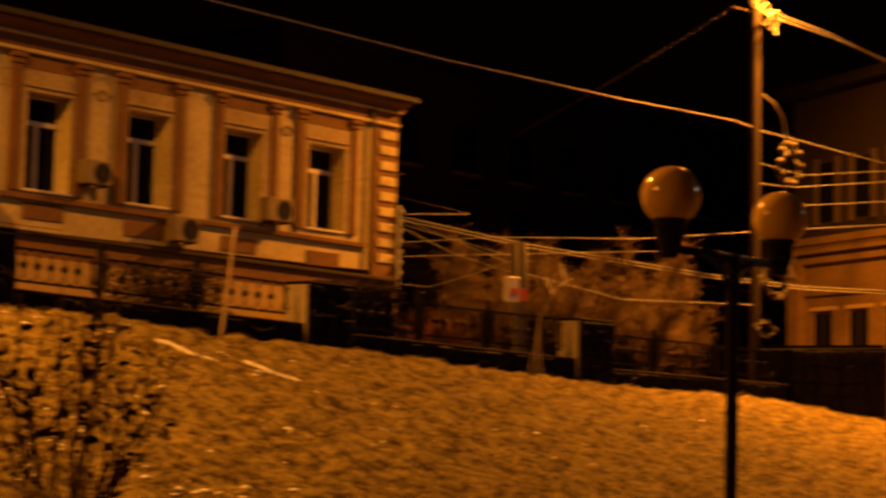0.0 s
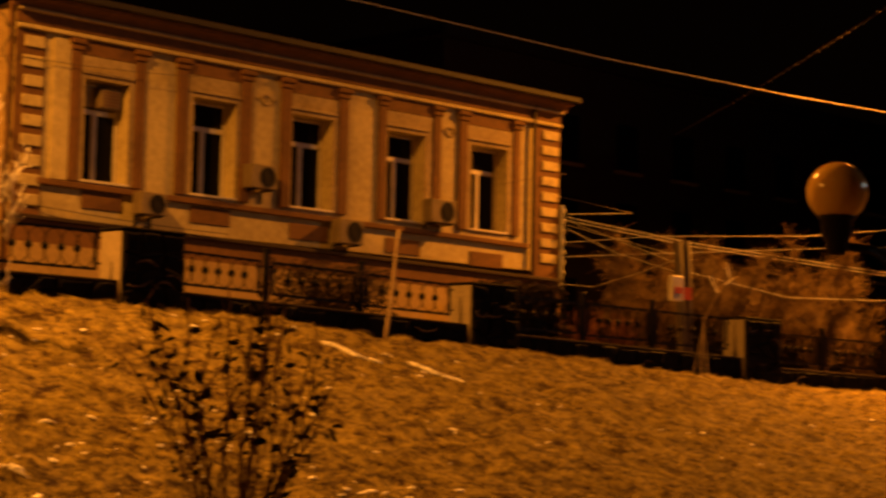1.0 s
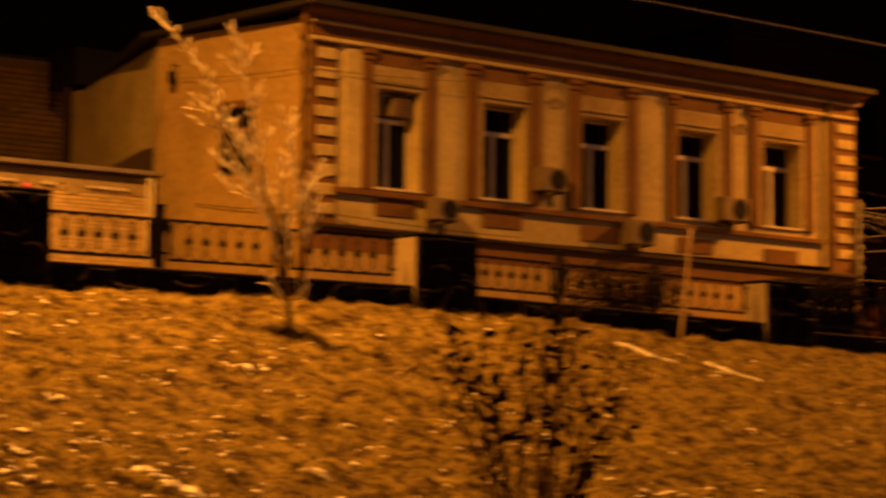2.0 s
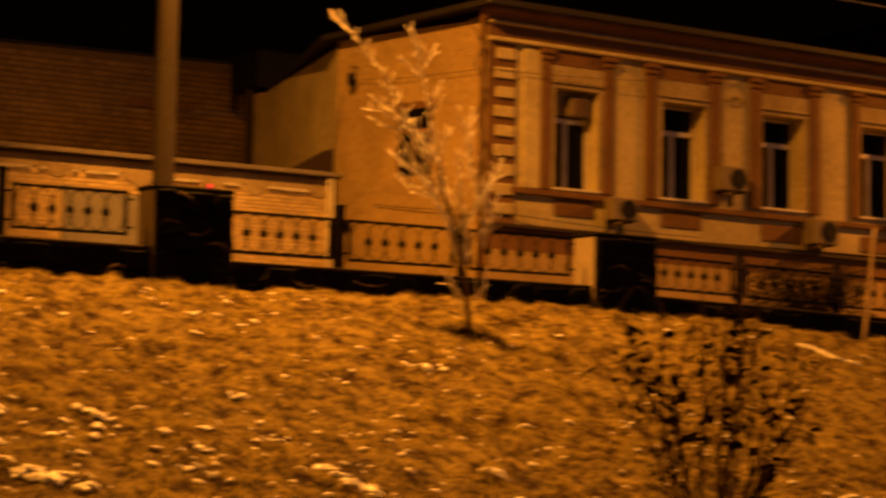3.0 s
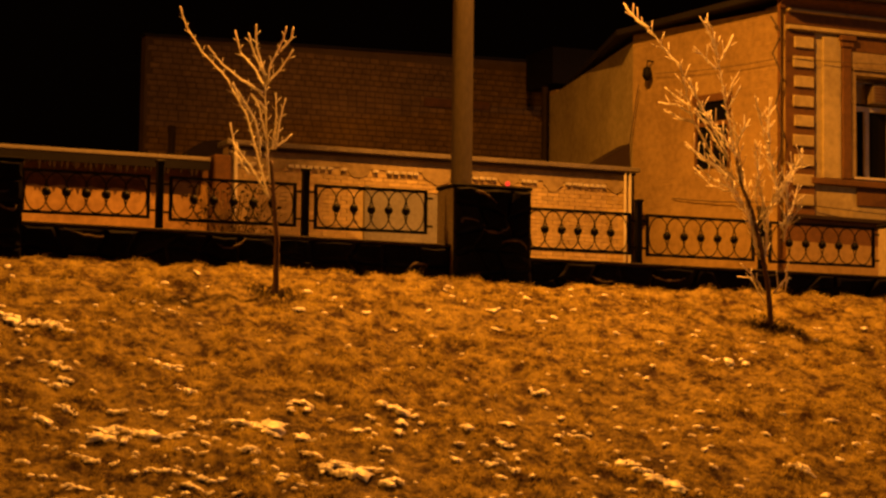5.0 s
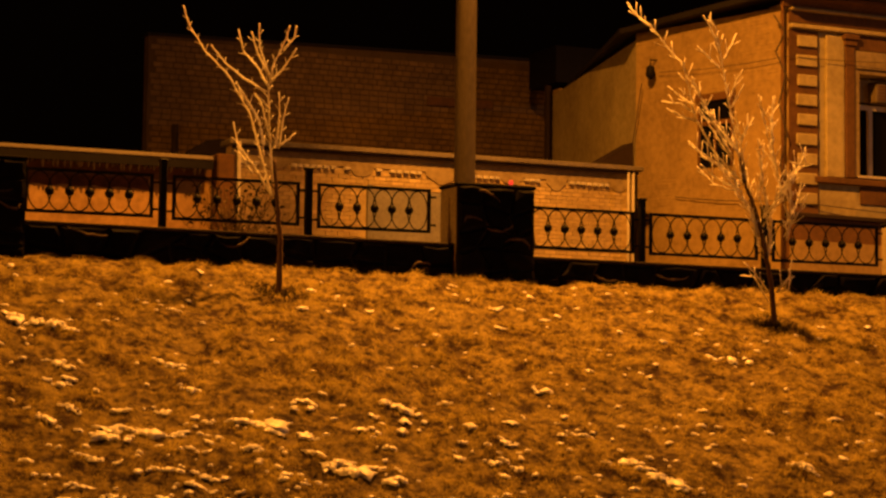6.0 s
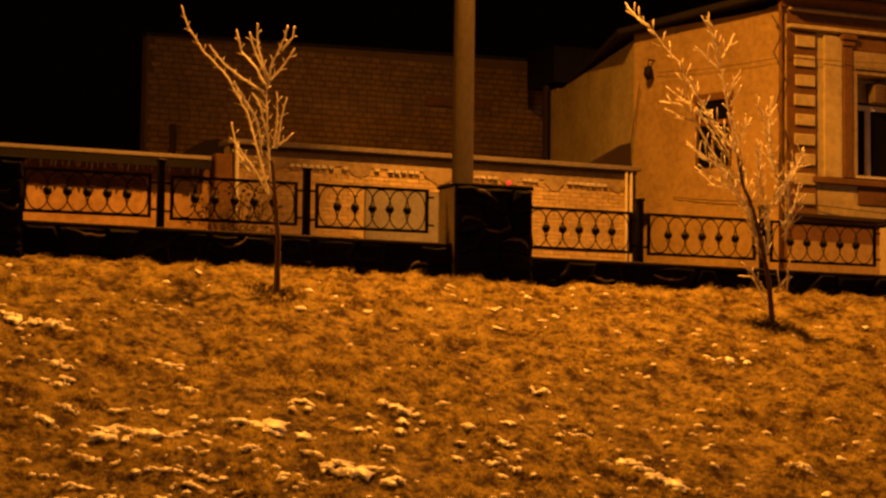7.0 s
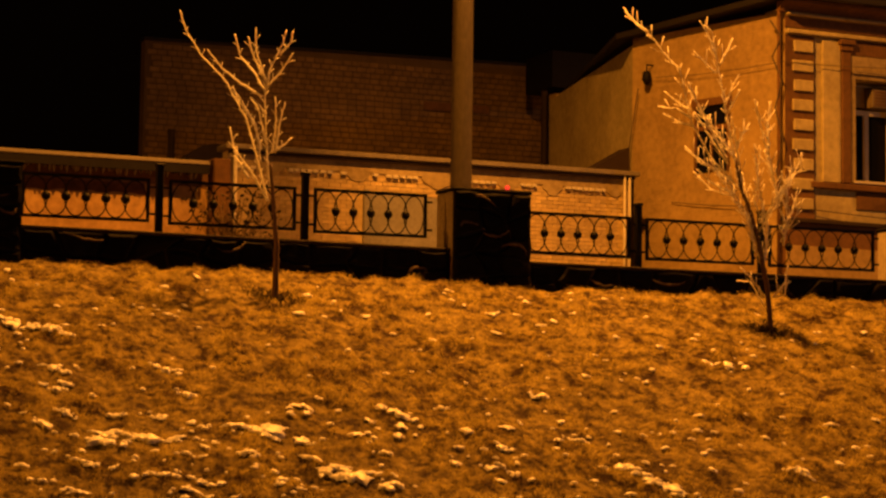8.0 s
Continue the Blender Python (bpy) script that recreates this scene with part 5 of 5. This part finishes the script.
def far_block():
    ob = thing("far_building", 80, 56, 1.0, "tall dark unlit building far behind the trees", "building")
    part("wall", boxes((58.0, 120.0, 56.0, 70.0, 0.5, 17.5)), M_FAR, ob)
    for k in range(9):
        for j in range(3):
            x, z = 61.0 + k * 4.2, 6.0 + j * 3.6
            w = part("window", boxes((x, x + 1.5, 55.95, 55.997, z, z + 2.1)), M_GLASS, ob)
            part("window_ledge", boxes((x - 0.2, x + 1.7, 55.75, 55.948, z - 0.16, z - 0.02)), M_GUTTER, w)
    part("eave", boxes((57.4, 120.6, 55.4, 70.6, 17.502, 17.9)), M_ROOF, ob)


far_block()


# ---- small things on the side wall and in the yard ----
bm = boxes((20.35, 21.58, 38.6, 39.1, 3.2, 6.9, 3.2, 7.60))
solid("lean_to", bm, M_DARKWOOD, "dark lean-to shed against the house wall", "shed")
wl = thing("wall_lamp", 22.02, 38.6, 9.1, "small dark unlit wall lamp on the side wall", "wall lamp")
bm = bmesh.new()
lathe(bm, [(0.02, 0.32), (0.09, 0.28), (0.11, 0.1), (0.05, 0.0)][::-1], (21.98, 38.55, 9.05), 10)
part("shade", bm, M_IRON, wl, smooth=True)
bm = bmesh.new()
tube(bm, [(22.2, 38.6, 9.5), (21.98, 38.55, 9.5), (21.98, 38.55, 9.36)], 0.02, 6)
part("arm", bm, M_IRON, wl)
bm = bmesh.new()
tube(bm, [(12.81, 45, 3.3), (12.81, 45, 8.2)], 0.09, 10)
solid("vent_pipe", bm, M_DARKWOOD, "dark upright vent pipe in the yard", "pipe", smooth=True)
bm = bmesh.new()
hump_line = [(12.0, 3.3), (12.0, 6.8), (12.2, 7.08), (12.42, 7.3), (12.65, 7.44), (12.95, 7.5), (13.3, 7.46), (13.6, 7.3), (13.6, 3.3)]
near_side = [bm.verts.new((hx, 41.9, hz)) for hx, hz in hump_line]
far_side = [bm.verts.new((hx, 42.7, hz - 0.03)) for hx, hz in hump_line]
bm.faces.new(near_side)
bm.faces.new(far_side[::-1])
for k in range(9):
    bm.faces.new((near_side[k], far_side[k], far_side[(k + 1) % 9], near_side[(k + 1) % 9]))
bmesh.ops.recalc_face_normals(bm, faces=bm.faces)
solid("tarpaulin_cover", bm, M_DARKWOOD, "dark humped cover over a heap in the yard", "cover")
red = bpy.data.materials.new("red_signal")
red.use_nodes = True
red.node_tree.nodes["Principled BSDF"].inputs["Base Color"].default_value = (0.6, 0.03, 0.02, 1)
red.node_tree.nodes["Principled BSDF"].inputs["Emission Color"].default_value = (1, 0.06, 0.04, 1)
red.node_tree.nodes["Principled BSDF"].inputs["Emission Strength"].default_value = 0.6
bm = bmesh.new()
lathe(bm, [(0.04, 0), (0.05, 0.02), (0.05, 0.08), (0.02, 0.1)], (18.16, 37.8, 6.36), 10)
solid("signal_lamp", bm, red, "tiny glowing red signal lamp on the yard wall", "lamp", smooth=True)


# ---- turf and old snow ----
def mesh_of(name, verts, faces, mat, label, category):
    me = bpy.data.meshes.new(name)
    me.from_pydata(verts, [], faces)
    me.materials.append(mat)
    return tagged(new(name, me), label, category, kind="stuff")


def turf():
    """Matted dry grass over the visible stretch of the bank."""
    rng = np.random.default_rng(7)
    verts, faces = [], []
    y = 15.0
    while y < 26.7:
        step = 0.055
        x0, x1 = y * 0.12, y * 2.0
        n = int((x1 - x0) / step)
        for x in x0 + (np.arange(n) + rng.random(n)) * step:
            px, py = float(x), float(y + rng.uniform(-0.5, 0.5) * step)
            if py > 26.68 or rng.random() > 700.0 / (px * px + py * py):
                continue
            rise = tussock(px, py)
            clump = 0.5 + 7.0 * rise + 0.55 * noise.noise(Vector((px * 4.2, py * 3.0, 1.1))) + 0.35 * noise.noise(Vector((px * 0.7, py * 0.5, 8.1)))
            if clump < 0.2 and rng.random() < 0.5:
                continue
            pz = bank(px, py) + rise - 0.004
            tall = 0.026 + 0.042 * min(1.5, max(0.0, clump))
            # each tuft is combed its own way
            comb = 6.0 * noise.noise(Vector((px * 1.1, py * 0.8, 12.5))) - 1.2
            for _ in range(4):
                a = comb + rng.normal(0.0, 0.9)
                high = tall * rng.uniform(0.35, 1.1)
                w = rng.uniform(0.002, 0.0042) * (1 + 0.012 * px)
                lean = rng.uniform(0.9, 2.8) * high
                dx, dy = math.cos(a), math.sin(a)
                bx, by = px + rng.uniform(-0.035, 0.035), py + rng.uniform(-0.035, 0.035)
                k = len(verts)
                verts += [(bx - dy * w, by + dx * w, pz), (bx + dy * w, by - dx * w, pz), (bx + dx * lean * 0.45 + dy * w * 0.8, by + dy * lean * 0.45 - dx * w * 0.8, pz + high * 0.8), (bx + dx * lean * 0.45 - dy * w * 0.8, by + dy * lean * 0.45 + dx * w * 0.8, pz + high * 0.8), (bx + dx * lean, by + dy * lean, pz + high)]
                faces += [(k, k + 1, k + 2, k + 3), (k + 3, k + 2, k + 4)]
        y += step
    mesh_of("grass", verts, faces, M_GRASS, "matted dry yellow winter grass on the bank", "grass")


turf()


# x, y and half width
SNOW_REMAINS = ((4.90, 24.02, 0.18), (5.31, 23.75, 0.16), (5.12, 22.61, 0.13), (6.46, 22.71, 0.13), (5.03, 22.10, 0.10), (4.98, 21.41, 0.09), (6.07, 21.37, 0.09), (5.73, 20.80, 0.25),
                (4.92, 20.20, 0.11), (5.22, 20.69, 0.22), (5.63, 19.72, 0.11), (7.15, 20.94, 0.33), (6.65, 20.16, 0.10), (9.83, 20.54, 0.10), (11.07, 19.99, 0.14), (11.38, 19.44, 0.28),
                (10.91, 20.73, 0.12), (8.83, 21.34, 0.22), (9.64, 19.79, 0.09), (13.33, 19.68, 0.13), (14.55, 23.28, 0.19), (4.68, 21.10, 0.13), (6.52, 21.96, 0.09), (4.92, 19.19, 0.08),
                (6.02, 19.70, 0.10), (7.72, 19.75, 0.29), (9.54, 21.61, 0.08), (11.10, 22.06, 0.12), (11.92, 25.19, 0.08))


def snow():
    """Scraps of old snow left in the turf, thickest towards the left of the bank."""
    rng = random.Random(77)
    verts, faces = [], []

    def scrap(x, y, a, b, turn, high):
        """A low ragged lump with a smooth top, sunk into the turf."""
        k, n, seed = len(verts), 18, rng.uniform(0, 90)
        c, s = math.cos(turn), math.sin(turn)
        base = bank(x, y) + tussock(x, y)
        for f, h in ((1.0, -1.2), (0.95, 0.3), (0.72, 0.72), (0.4, 0.95), (0.12, 1.0)):
            for i in range(n):
                t = i * math.tau / n
                rad = 0.85 + 0.8 * noise.noise(Vector((math.cos(t) * 1.6, math.sin(t) * 1.6, seed))) + 0.9 * noise.noise(Vector((math.cos(t) * 5, math.sin(t) * 5, seed)))
                rad *= rng.uniform(0.7, 1.3)
                u, w = a * f * rad * math.cos(t), b * f * rad * math.sin(t)
                px, py = x + u * c - w * s, y + u * s + w * c
                lump = 1 + 1.2 * noise.noise(Vector((u / a * 2.4, w / b * 2.0, seed + 7)))
                floor = 0.4 * base + 0.6 * (bank(px, py) + tussock(px, py))
                verts.append((px, py, floor + 0.034 + high * h * lump * rng.uniform(0.75, 1.25)))
        for ring in range(4):
            for i in range(n):
                p, q = k + ring * n + i, k + ring * n + (i + 1) % n
                faces.append((p, q, q + n, p + n))
        faces.append(tuple(range(k + 4 * n, k + 5 * n)))

    for _ in range(9000):
        y = rng.uniform(17.2, 26.3)
        x = rng.uniform(y * 0.15, y * 1.7)
        az = math.atan2(x, y)
        keep = max(0.0, 1.0 - max(0.0, az - 0.40) / 0.50) ** 1.5
        patch = noise.noise(Vector((x * 0.4, y * 0.4, 5.0))) + 0.35 * noise.noise(Vector((x * 1.6, y * 1.6, 9.0)))
        if y > 21.5:
            keep *= 0.3
        if patch * 0.5 + rng.uniform(-0.45, 0.45) < 0.20 - 0.12 * keep or rng.random() > keep * 0.8 + 0.03:
            continue
        size = rng.uniform(0.008, 0.019) * rng.choice((1, 1, 1, 1.4, 2.0))
        scrap(x, y, size * rng.uniform(1.2, 3.0), size * rng.uniform(1.0, 2.2), rng.uniform(-0.7, 0.1), 0.006 + size * rng.uniform(0.1, 0.3))
    # the larger remains: a main lump with a trail of lesser ones
    for x, y, half in SNOW_REMAINS:
        turn = rng.uniform(-0.7, 0.0)
        scrap(x, y, half * 0.55, half * rng.uniform(0.5, 0.85), turn, 0.014 + half * 0.05)
        for _ in range(5 + int(half * 26)):
            u = rng.uniform(-1.3, 1.3)
            size = half * rng.uniform(0.08, 0.26)
            scrap(x + u * half, y - u * half * 0.5 + rng.uniform(-0.6, 0.6) * half, size * rng.uniform(0.9, 2.2), size * rng.uniform(0.7, 1.6), rng.uniform(-0.9, 0.1), 0.008 + size * 0.12)
    # a forked streak below the crest
    for x0, y0, x1, y1, n in ((23.61, 25.50, 24.00, 24.64, 26), (25.07, 25.00, 25.49, 24.04, 24)):
        turn = math.atan2(y1 - y0, x1 - x0)
        for k in range(n):
            u = (k + rng.random()) / n
            scrap(x0 + (x1 - x0) * u, y0 + (y1 - y0) * u + 0.05 * math.sin(u * 9), 0.13, 0.022 + 0.02 * math.sin(u * 3.14), turn, 0.02)
    ob = mesh_of("snow_scraps", verts, faces, M_SNOW, "scattered scraps of old snow in the grass", "snow")
    ob.data.polygons.foreach_set("use_smooth", [True] * len(ob.data.polygons))


snow()
